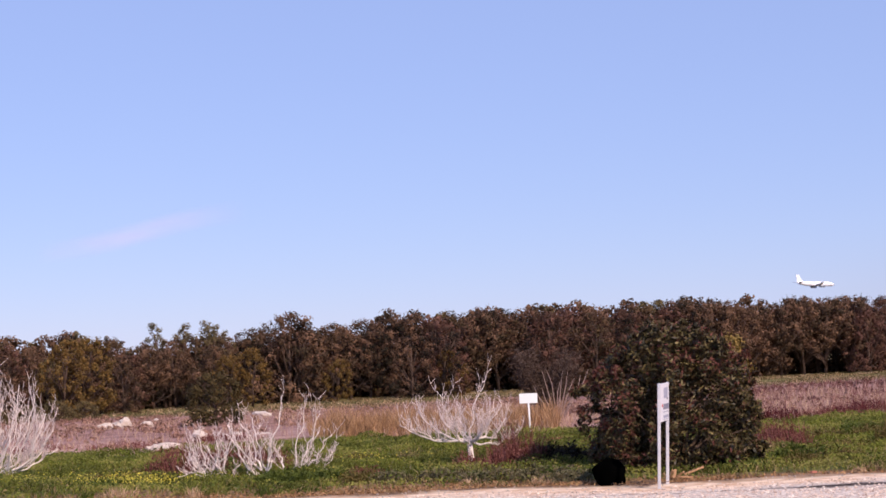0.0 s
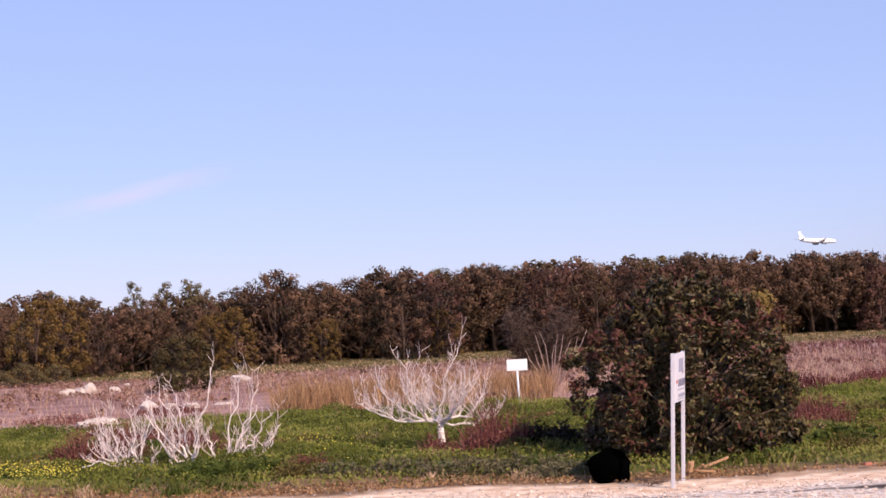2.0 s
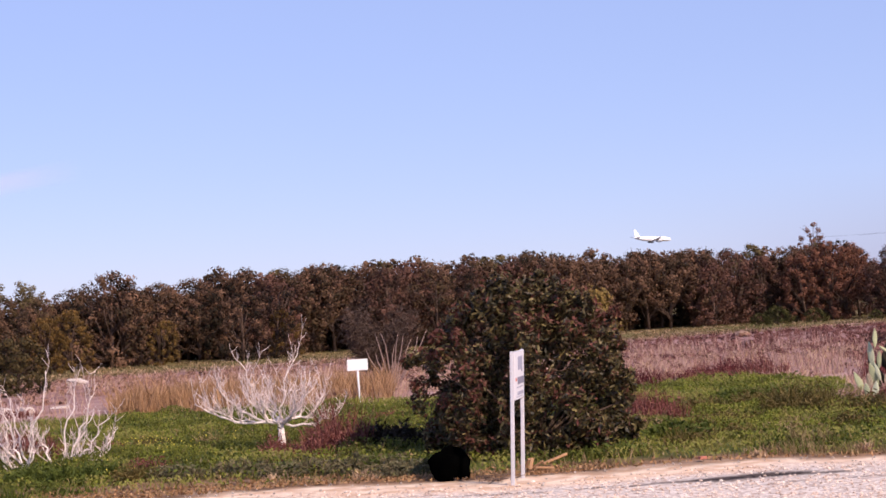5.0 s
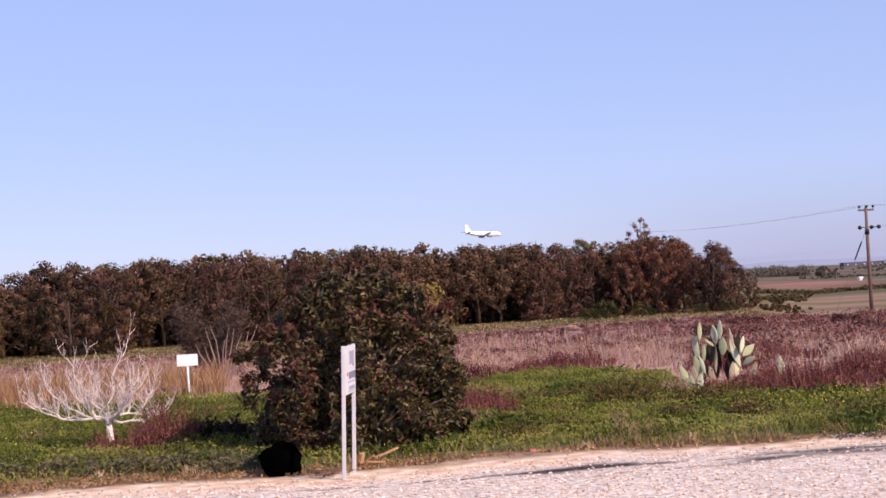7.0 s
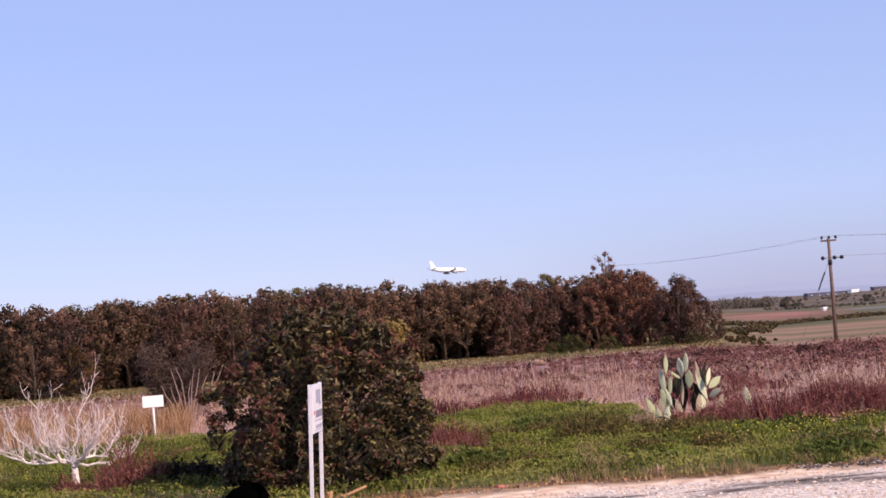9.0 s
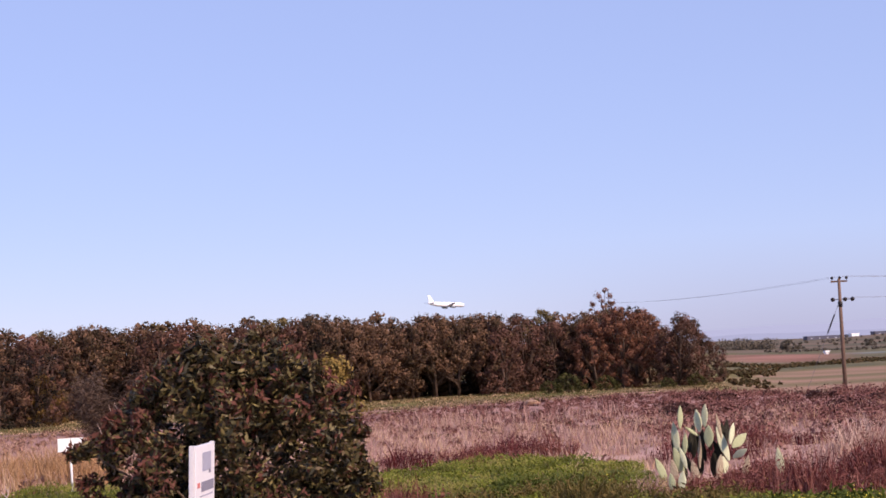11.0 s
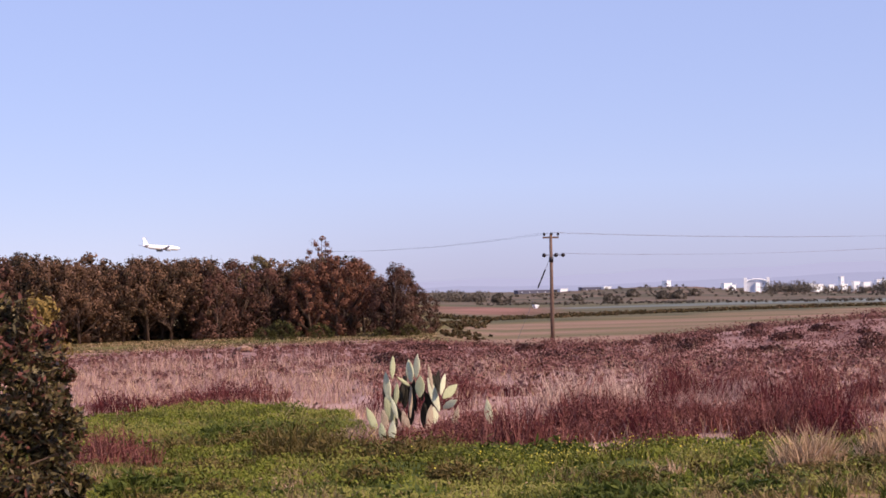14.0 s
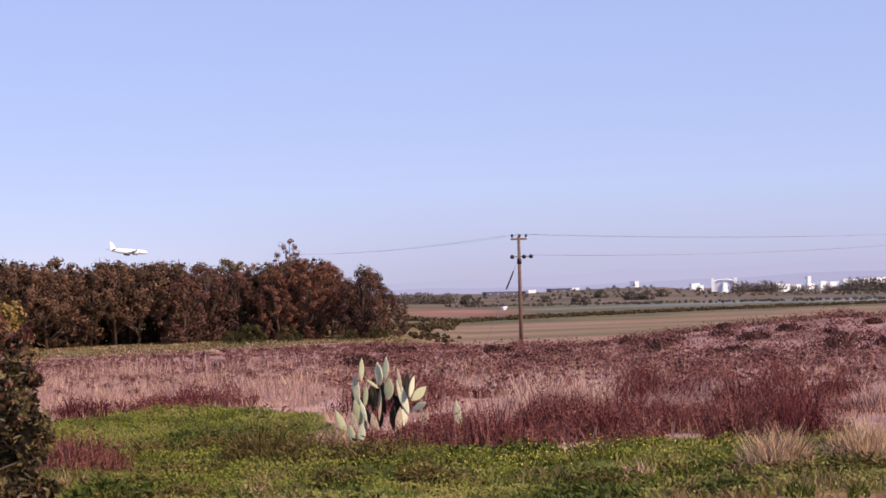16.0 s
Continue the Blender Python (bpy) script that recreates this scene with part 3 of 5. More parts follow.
p = on_ground(ud * np.sin(np.radians(ua)), ud * np.cos(np.radians(ua)))
p[:, 2] += r.uniform(0.05, 1.0, n) * np.clip(0.8 + 0.9 * wavy(ua * 3, ud * 0, 3, 26), 0.2, 1.6)
# dark olive leaves deepen the shade at the grove's foot by colour
stuff("undergrowth", leaves("undergrowth", p, 0.2, OLIVE_DARK, r, 1.6), "undergrowth coloured dark for the shade beneath the grove", "undergrowth")


def polar(a, d):
    return d * math.sin(radians(a)), d * math.cos(radians(a))


for a, d, s in ((-12.0, 116, 1.0), (-11.2, 118, 1.02), (-6.2, 121, 0.72), (-5.5, 122, 0.8), (-2.6, 124, 0.6), (1.5, 127, 0.66)):
    tree(GOLD, *bearing(a, d), s, "golden-brown leafed tree at the grove's edge", "tree", "golden trees", turn=a * 40)
tree(TALL, *bearing(18.86, 156), 1.04, "tall ragged eucalyptus above the grove", "tree")
for a, d, h, k in ((19.3, 154, 7.1, 0), (18.5, 153.5, 6.0, 3), (21.05, 151.5, 6.2, 1), (21.2, 154, 5.9, 3), (20.9, 153, 4.6, 0), (21.45, 152.5, 5.5, 4), (21.9, 157, 4.4, 5), (22.3, 160, 3.3, 6), (20.4, 165, 4.2, 2)):
    tree(in_leaf(KINDS[k], TREE_RED) if a < 20 else RUSTY[k], *bearing(a, d), h / 6.4, "brown-olive eucalyptus at the grove's end", "tree", "grove of trees", turn=a * 70)
for a, d, h in ((19.75, 155, 6.7), (20.15, 160, 5.4), (20.6, 156, 5.0)):
    tree(in_leaf(HIGH[0], TREE_RED), *bearing(a, d), h / 6.4, "high-crowned eucalyptus over a dark hollow", "tree", "grove of trees", turn=a * 50)
tree(KINDS[2], *bearing(-4.25, 127), 1.12, "tall dark tree standing above the grove", "tree")
tree(KINDS[4], *bearing(-3.85, 128), 1.03, "tall dark tree standing above the grove", "tree")
for i, (a, h) in enumerate(((-8.4, 6.8), (-7.85, 6.7), (-7.1, 6.75), (-6.55, 6.4))):
    tree(THIN[min(i, 2)], *bearing(a, 130), h / (7.3, 7.0, 7.0, 7.0)[i], "slender pale green tree above the grove", "tree", "slender trees", turn=60 * i)
for a, d, s in ((-13.2, 108, 0.55), (-12.3, 108, 0.7), (-11.3, 109, 0.62), (-14.2, 107, 0.5), (17.6, 147, 0.75), (18.8, 148, 0.6), (17.0, 147, 0.5), (20.7, 149, 0.4), (21.6, 150, 0.5)):
    tree(ROUND_PALE if a < 0 else ROUND, *bearing(a, d), s, "low green shrub at the foot of the grove", "shrub", "green shrubs", "shrub")
tree(tree_meshes(160, 2.6, 2.7, OLIVE_DARK, 4200, 0.1, 0.04, 44), -9.8, 73.5, 1.02, "dark olive round bush in the scrub", "bush", name="bush")
YELLOW = tree_meshes(161, 2.4, 0.74, YELLOW_LEAF, 2000, 0.04, 0.7, 26, 0.2)
tree(YELLOW, 5.02, 24.6, 1.0, "yellow-leaved young tree behind the bush", "tree")

# ---- the big bush ----
def big_bush(x, y):
    r = np.random.default_rng(31)
    ob = thing("bush", x, y, None, 0, "dense dark green bush with red-tipped leaves", "bush")
    stems = Shape()
    cl = []
    for i in range(250):
        a, t = r.uniform(0, 6.283), r.uniform(0.02, 1) ** 1.1
        prof = 1.58 * (0.95 + 0.1 * math.sin(t * 3.0)) * (1 if t < 0.55 else 1 - (t - 0.55) ** 1.3 * 1.95)
        shoot = i % 5 == 0
        rad = prof * (r.uniform(0.96, 1.08) if shoot else r.uniform(0.7, 1.0))
        c = (rad * math.cos(a), rad * math.sin(a) * 0.85, 2.55 * t + (0.14 if shoot else 0), r.uniform(0.07, 0.12) if shoot else r.uniform(0.1, 0.25))
        cl.append(c)
        if i % 6 == 0:
            stems.tube([(r.normal(0, 0.12), r.normal(0, 0.12), -0.1), (c[0] * 0.4, c[1] * 0.4, c[2] * 0.55), c[:3]], [0.03, 0.02, 0.006], 5)
    for i in range(90):
        a, t = r.uniform(0, 6.283), r.uniform(0.03, 0.93)
        rad = 1.15 * r.uniform(0.1, 1.0) ** 0.5 * (1 if t < 0.5 else 1 - (t - 0.5) ** 1.2 * 2.0)
        cl.append((rad * math.cos(a), rad * math.sin(a) * 0.85, 2.5 * t, r.uniform(0.22, 0.34)))
    cl = np.array(cl)
    n = 52000
    pick = np.where(r.uniform(size=n) < 0.72, r.integers(0, 250, n), r.integers(250, 340, n))
    way = unit(n, r)
    pts = cl[pick, :3] + way * (cl[pick, 3] * r.uniform(0.1, 1, n) ** 0.45)[:, None]
    pts[:, 2] = np.maximum(pts[:, 2], 0.05)
    gap = np.zeros(n, bool)
    for gx_, gz_, wx, wz in ((-0.7, 0.72, 0.12, 0.34), (0.3, 0.5, 0.12, 0.14), (0.75, 1.0, 0.1, 0.15)):
        gap |= (((pts[:, 0] - gx_) / wx) ** 2 + ((pts[:, 2] - gz_) / wz) ** 2 < 1) & (pts[:, 1] < -0.35)
    cut = gap
    part("stem_frame", stems.mesh("stem_frame", BARK, True), ob)
    ruddy = wavy(cl[:, 0] * 2 + cl[:, 1], cl[:, 2] * 2, 1.4, 33) + 0.4 * (cl[:, 0] < -0.85) + 0.5 * (cl[:, 0] > 0.7) * (cl[:, 2] > 1.7)
    red = r.uniform(size=n) < np.clip(0.09 + 0.5 * (ruddy[pick] - 0.3), 0.06, 0.55)
    part("crown", leaves("crown", pts[~red & ~cut], 0.042, BUSH_LEAF, r, 2.8, 0.15, out=way[~red & ~cut], facing=0.3), ob)
    part("red_growth", leaves("red_growth", pts[red & ~cut] * 1.02, 0.04, BUSH_RED, r, 2.8, 0.15, out=way[red & ~cut], facing=0.12), ob)
    return ob


big_bush(3.9, 23.9)

# ---- bare trees ----
def bare_tree(name, x, y, stems, seed, label, twigs=7, trunk_h=0.3, rad=0.06, shoot=1.0, lift=0.22):
    """Pale leafless fig: limbs from foot to tip, each with upcurved branches that carry fine twigs."""
    r = np.random.default_rng(seed)
    ob = thing(name, x, y, None, 0, label, "tree", "bare fig trees")
    twig = Shape()

    def rise(p, d, L, n, lift):
        out, q = [p], p
        for i in range(n):
            d = (d + Vector((r.normal(0, 0.16), r.normal(0, 0.16), lift))).normalized()
            q = q + d * (L / n)
            out.append(q)
        return out

    for bx, by, ax, ay, h in stems:
        p0 = Vector((bx, by, trunk_h if trunk_h else -0.05))
        q = Vector((ax - bx, ay - by, 0))
        reach = q.length / max(0.3, abs(h - p0.z))
        pts, kink = [p0], Vector((0, 0, 0))
        for i in range(1, 10):
            t = i / 9
            kink = kink * 0.5 + Vector((r.normal(0, 0.04), r.normal(0, 0.035), r.normal(0, 0.03)))
            pts.append(p0 + q * t ** (0.66 if reach > 0.7 else 0.85) + Vector((0, 0, (h - p0.z) * t ** (1.7 if reach > 0.7 else 1.15) + (0.12 * math.sin(math.pi * t) if h < 0.2 else 0))) + kink)
        tall_one = h > 1.45
        rr = rad * r.uniform(0.34, 0.46) * (0.8 if tall_one else 1.0)
        limb = Shape().tube(pts, [rr * (1 - i / 9.6) ** 0.7 + 0.003 for i in range(10)], 7)
        part("limb", limb.mesh("limb", PALE_BARK, True), ob)
        for i in range(max(5, twigs // 2) if tall_one else twigs):
            k = r.integers(2, 9) if tall_one else r.integers(1, 9)
            p = pts[k].lerp(pts[k + 1], r.uniform(0, 1))
            L = r.uniform(0.16, 0.5) * (0.7 + 0.2 * h) * shoot
            side = Vector((r.normal(0, 0.6), r.normal(0, 0.5), r.uniform(0.0, 0.7)))
            b1 = rise(p, ((pts[k + 1] - pts[k]).normalized() * 0.7 + side).normalized(), L * 1.2, 5, lift)
            r1 = max(0.006, rr * r.uniform(0.26, 0.42))
            twig.tube(b1, [r1 * (1 - 0.65 * m / 5) for m in range(6)], 5, False)
            for j in range(4):
                s = b1[r.integers(1, 6)]
                b2 = rise(s, Vector((r.normal(0, 0.5), r.normal(0, 0.5), r.uniform(0.2, 0.9))).normalized(), L * r.uniform(0.25, 0.6), 3, 0.2)
                twig.tube(b2, [0.0055, 0.0045, 0.004, 0.0025], 3, False)
    if trunk_h:
        part("trunk", Shape().tube([(0.06, 0, -0.1), (0.02, 0, trunk_h * 0.5), (0, 0, trunk_h + 0.1)], [rad * 1.7, rad * 1.4, rad * 1.1], 9).mesh("trunk", PALE_BARK, True), ob)
    part("twig_mass", twig.mesh("twig_mass", TWIG_BARK), ob)
    return ob


bare_tree("fig_tree", 0.2, 26.9, [(0, 0, -1.45, 0.2, 0.9), (0, 0, -1.15, -0.5, 0.8), (0, 0, -0.95, 0.5, 1.1), (0, 0, -0.62, 0.1, 1.55), (0, 0, -0.5, -0.3, 1.05), (0, 0, -0.15, 0.5, 1.15), (0, 0, 0.28, 0.1, 1.78), (0, 0, 0.5, -0.4, 1.05), (0, 0, 0.75, 0.3, 0.95), (0, 0, 0.95, -0.1, 0.6), (0, 0, 0.6, 0.6, 1.15), (0, 0, -0.35, -0.7, 0.95), (0, 0, 0.25, -0.6, 0.9)], 41, "pale bare fig tree with whitewashed trunk in grass", 17, 0.52, 0.042)
bare_tree("fig_tree", -3.75, 26.7, [(-1.2, 0, -1.8, -0.9, 0.06), (-1.15, 0, -1.78, 0.1, 0.5), (-1.2, 0.1, -1.72, 0.2, 0.64), (-1.2, 0, -1.46, -0.3, 0.8), (-1.15, 0, -1.12, 0.2, 0.72), (-1.15, 0, -1.6, -0.4, 0.42), (-1.1, 0, -0.85, 0.2, 0.95), (-1.1, 0, -0.7, -0.3, 0.2), (-1.15, 0, -0.95, -0.2, 0.6), (-1.2, 0, -1.35, 0.4, 0.55), (-1.15, 0, -1.55, -0.6, 0.25), (-0.2, 0, 0.16, 0.1, 1.55), (-0.2, 0, -0.66, 0.1, 1.1), (-0.2, 0, -0.92, -0.1, 1.12), (-0.22, 0, -0.85, -0.2, 0.8), (-0.2, 0, -0.42, 0.2, 1.1), (-0.15, 0, 0.0, -0.3, 0.7), (-0.2, 0, -0.6, -0.4, 0.45), (-0.5, 0, -0.45, 0.1, 0.75), (0.33, 0, 0.62, 0.1, 1.2), (0.35, 0, 1.05, 0.1, 1.15), (0.34, 0, 1.16, -0.2, 0.75), (0.36, 0, 1.28, 0.2, 0.52), (0.34, 0, 1.05, -0.5, 0.06), (0.3, 0, 0.05, -0.2, 0.5), (0.36, 0, 0.85, 0.3, 0.85), (0.36, 0, 1.2, -0.2, 0.3)], 42, "pale bare multi-stemmed fig shrub beside the grass", 8, 0, 0.042, 1.0, 0.2)
bare_tree("fig_tree", -9.75, 28.4, [(0, 0, -0.6, 0.3, 2.4), (0, 0, 0.2, 0.1, 2.3), (0, 0, 0.7, -0.3, 1.9), (0, 0, 1.0, 0.3, 1.3), (0, 0, 1.2, 0, 0.9), (0, 0, -1.0, 0.2, 1.8), (0, 0, 0.4, 0.5, 1.6), (0, 0, 0.9, 0.2, 1.7), (0, 0, 1.25, -0.2, 1.35), (0, 0, 0.9, -0.3, 1.45), (0, 0, 0.5, 0.3, 1.4), (0, 0, 1.1, 0.3, 1.1), (0, 0, 1.35, 0.1, 0.6), (0, 0, 0.6, -0.4, 1.1), (0, 0, 0.2, -0.2, 1.45), (0, 0, 1.3, -0.1, 1.0)], 43, "large pale bare fig shrub with many twigs", 18, 0.1, 0.04)


def grey_tree(x, y):
    r = np.random.default_rng(51)
    ob = thing("tree", x, y, None, 0, "leafless grey-purple shrubby tree in dry grass", "tree")
    s = Shape()
    pts = []
    for i in range(9):
        a = r.uniform(0, 6.283)
        e = Vector((0.9 * math.cos(a), 0.6 * math.sin(a), r.uniform(1.6, 2.6)))
        s.tube([(r.normal(0, 0.1), r.normal(0, 0.1), -0.1), (e.x * 0.35, e.y * 0.35, e.z * 0.45), e], [0.045, 0.03, 0.01], 5)
        for j in range(950):
            t = r.uniform(0.4, 1.0)
            pts.append(np.array(e * t) + r.normal(0, 0.2, 3))
    part("trunk", s.mesh("trunk", TREE_BARK, True), ob)
    for i in range(10):
        lean_ = -0.55 + 0.14 * i + r.normal(0, 0.04)
        top_ = r.uniform(1.1, 1.9)
        stem = Shape().tube([(0.3 + lean_ * 0.1, -0.3, -0.1), (0.3 + lean_ * 0.7, -0.4, top_ * 0.4), (0.3 + lean_ * 1.25, -0.5, top_ * 0.75), (0.3 + lean_ * 1.5 + r.normal(0, 0.06), -0.5, top_)], [0.026, 0.02, 0.013, 0.005], 6)
        part("pale_stem", stem.mesh("pale_stem", STEM_BARK, True), ob, "pale bare stem")
    part("twig_mass", leaves("twig_mass", np.array(pts), 0.022, GREY_TWIG, r, 10, -0.3), ob)


grey_tree(3.85, 51.0)

# ---- signs ----
def info_sign():
    """Two-legged board seen almost edge-on; it leans a little."""
    a, b = Vector((2.97, 19.7, 0)), Vector((3.23, 20.5, 0))
    along = (b - a).normalized()
    ob = new("information_sign")
    turn = math.degrees(math.atan2(along.y, along.x))
    ob.matrix_world = pose(a.x, a.y, 0, 0, 0, turn) @ pose(0, 0, 0, 2.6, 0, 0)
    tagged(ob, "white two-legged notice board beside the gravel road", "sign")
    L = (b - a).length
    for x in (0.0, L):
        part("leg", Shape().box((x - 0.024, -0.024, -0.25), (x + 0.024, 0.024, 1.68), bevel=0.006).mesh("leg", LEG_PAINT), ob)
    board = part("board", Shape().box((0.032, -0.03, 1.05), (L - 0.032, 0.012, 1.67), bevel=0.004).mesh("board", SIGN_FACE), ob, "pale printed notice panel")
    y0 = -0.034
    for name, x0, x1, z0, z1, mat in (("print_block", 0.3, 0.66, 1.43, 1.60, PRINT_PALE), ("print_block", 0.58, 0.66, 1.40, 1.44, PRINT_GREY), ("red_mark", 0.10, 0.2, 1.29, 1.335, PRINT_RED),
                                      ("print_block", 0.26, 0.78, 1.245, 1.335, PRINT_GREY), ("text_bar", 0.2, 0.74, 1.20, 1.212, PRINT_PALE), ("print_block", 0.26, 0.74, 1.105, 1.15, PRINT_PALE), ("text_bar", 0.2, 0.7, 1.08, 1.09, PRINT_PALE)):
        part(name, Shape().box((x0, y0, z0), (x1, y0 + 0.006, z1)).mesh(name, mat), board)


info_sign()


def white_sign():
    ob = thing("signboard", 2.43, 40.5, None, 2, "blank white signboard on a white post", "sign")
    part("post", Shape().tube([(0.02, 0, -0.3), (0, 0, 1.0)], [0.025, 0.025], 10).mesh("post", WHITE, True), ob)
    part("panel", Shape().box((-0.255, -0.04, 0.80), (0.255, -0.024, 1.08), bevel=0.006).mesh("panel", WHITE), ob)


white_sign()

# ---- prickly pear ----
def pad_mesh(name, material, seed):
    bm = bmesh.new()
    bmesh.ops.create_icosphere(bm, subdivisions=3, radius=0.5)
    for v in bm.verts:
        t = v.co.z + 0.5
        w = (0.5 + 1.3 * t - 1.15 * t ** 2.0) * 1.15 * (1 - 0.5 * max(0.0, t) ** 4)
        n = 1 + 0.05 * noise.noise(v.co * 5 + Vector((seed, 0, 0)))
        v.co = Vector((v.co.x * w * n, math.copysign(0.5 * abs(2 * v.co.y) ** 0.45, v.co.y) * n, v.co.z + 0.5))
    return Shape().add(bm).mesh(name, material, True)


def cactus():
    ob = thing("prickly_pear", 12.46, 30.95, None, -4, "grey-green prickly pear cactus with upright pads", "cactus")
    kinds = [pad_mesh("pad", m, i) for i, m in enumerate((CACTUS, CACTUS_PALE, CACTUS_OLD, CACTUS_SHADE))]
    # across, foot height, length, width, lean (degrees), kind
    pads = [(-.41, .98, .32, .12, 3, 0), (-.43, .58, .44, .16, -4, 1), (-.33, .56, .30, .11, 4, 0), (-.33, .32, .32, .11, -18, 1), (-.36, .2, .42, .19, -16, 0),
            (-.5, .08, .34, .16, -10, 2), (-.66, .1, .38, .16, -22, 0), (.04, .98, .33, .14, 6, 1), (-.02, .9, .32, .17, -6, 1), (.05, .66, .30, .21, 3, 0),
            (-.09, .85, .26, .07, -58, 0), (-.05, .3, .46, .09, -2, 2), (.3, .78, .36, .08, -8, 2), (.45, .4, .5, .18, -16, 1), (.44, .68, .32, .16, 26, 1),
            (.5, .62, .30, .2, 52, 0)]
    pads += [(.52, .45, .26, .15, 62, 1), (.36, .2, .24, .2, 0, 1), (1.16, .1, .44, .18, -6, 1), (-1.12, 0.1, .26, .14, -10, 0), (-1.0, 0.1, .28, .16, 5, 1), (.2, .1, .36, .16, 10, 2), (-.15, .05, .34, .17, -12, 2), (.62, .1, .34, .15, 12, 2)]
    r = np.random.default_rng(61)
    # back pads coloured near black for the shaded gaps behind the front ones
    for i in range(22):
        pads.append((r.uniform(-0.45, 0.5), r.uniform(0.05, 0.6), r.uniform(0.3, 0.42), r.uniform(0.13, 0.2), r.uniform(-25, 25), 3))
    for i, (x, z, L, w, lean, k) in enumerate(pads):
        p = part("pad", kinds[k], ob)
        back_row = i >= 24
        y = r.uniform(0.12, 0.5) if back_row else -1.9 if i in (19, 20) else -0.5 if i == 18 else r.uniform(-0.14, 0.1)
        p.matrix_local = pose(x, y, z, r.uniform(-10, 10), lean, r.uniform(-60, 60) if back_row else r.uniform(-50, 40)) @ Matrix.Diagonal((w * 0.84, 0.034, L * 1.22, 1))


cactus()

# ---- power line ----
def pole(x, y, z, turn, label):
    ob = thing("utility_pole", x, y, z, turn, label, "utility pole", "power line poles")
    part("shaft", Shape().tube([(0, 0, -0.6), (0, 0, 3.5), (0, 0, 7.3)], [0.15, 0.13, 0.1], 10).mesh("shaft", POLE_WOOD, True), ob)
    part("crossarm", Shape().box((-0.55, -0.05, 7.05), (0.55, 0.05, 7.17), bevel=0.01).mesh("crossarm", POLE_WOOD), ob)
    part("lower_arm", Shape().box((-0.55, -0.03, 5.86), (0.9, 0.03, 5.92), bevel=0.01).mesh("lower_arm", WIRE), ob)
    pin = Shape().tube([(0, 0, 0), (0, 0, 0.08), (0, 0, 0.1), (0, 0, 0.22), (0, 0, 0.28)], [0.02, 0.02, 0.09, 0.1, 0.03], 10).mesh("insulator", DARK, True)
    for x_ in (-0.45, 0.05, 0.5):
        part("insulator", pin, ob).location = (x_, 0, 7.17)
    disc = Shape().lump((0.15, 0.15, 0.15), 5, 2, 0.06).mesh("cutout", DARK, True)
    for x_ in (-0.48, 0.33, 0.82):
        part("fuse_cutout", disc, ob, "dark round fuse cutout").location = (x_, -0.05, 5.89)
    ob.scale = (1.2, 1.2, 1.2)
    part("clamp", Shape().tube([(0, 0, 5.4), (0, 0, 5.75)], [0.16, 0.16], 10).mesh("clamp", DARK, True), ob)
    return ob


PX, PY, PZ = 65.67, 132.53, -1.9
main = pole(PX, PY, PZ, -26, "weathered wooden utility pole with dark insulators")
part("stay_rod", Shape().tube([(-0.42, 0, 4.9), (-0.95, 0, 3.65)], [0.05, 0.05], 6).mesh("stay_rod", DARK), main)
part("stay_wire", Shape().tube([(-0.05, 0, 5.75), (-0.42, 0, 4.9)], [0.012, 0.012], 4).mesh("stay_wire", WIRE), main)
part("stay_wire", Shape().tube([(-0.95, 0, 3.65), (-2.5, 0, -0.1)], [0.01, 0.01], 4).mesh("stay_wire", WIRE), main)
ends = {}
for name, (a, d) in (("far", (19.0, 222)), ("right", (44.0, 190))):
    x, y = polar(a, d)
    ends[name] = pole(x, y, -1.3, -a, "wooden utility pole farther along the line")
bpy.context.view_layer.update()


def wire(p, q, sag, thick=0.006):
    pts = [p.lerp(q, i / 16) - Vector((0, 0, sag * 4 * (i / 16) * (1 - i / 16))) for i in range(17)]
    me = Shape().tube(pts, [thick] * 17, 4).mesh("power_wire", WIRE)
    tagged(new("power_wire", me), "thin overhead power wire between poles", "wire", "power line wires")


for x_ in (-0.45, 0.05, 0.5):
    tip = main.matrix_world @ Vector((x_, 0, 7.45))
    wire(tip, ends["far"].matrix_world @ Vector((x_, 0, 7.45)), 0.5)
    wire(tip, ends["right"].matrix_world @ Vector((x_, 0, 7.45)), 0.7, 0.007)
for x_, e in ((0.33, 0.05), (0.82, 0.5)):
    wire(main.matrix_world @ Vector((x_, 0, 6.0)), ends["right"].matrix_world @ Vector((e, 0, 7.45)), 1.0, 0.007)

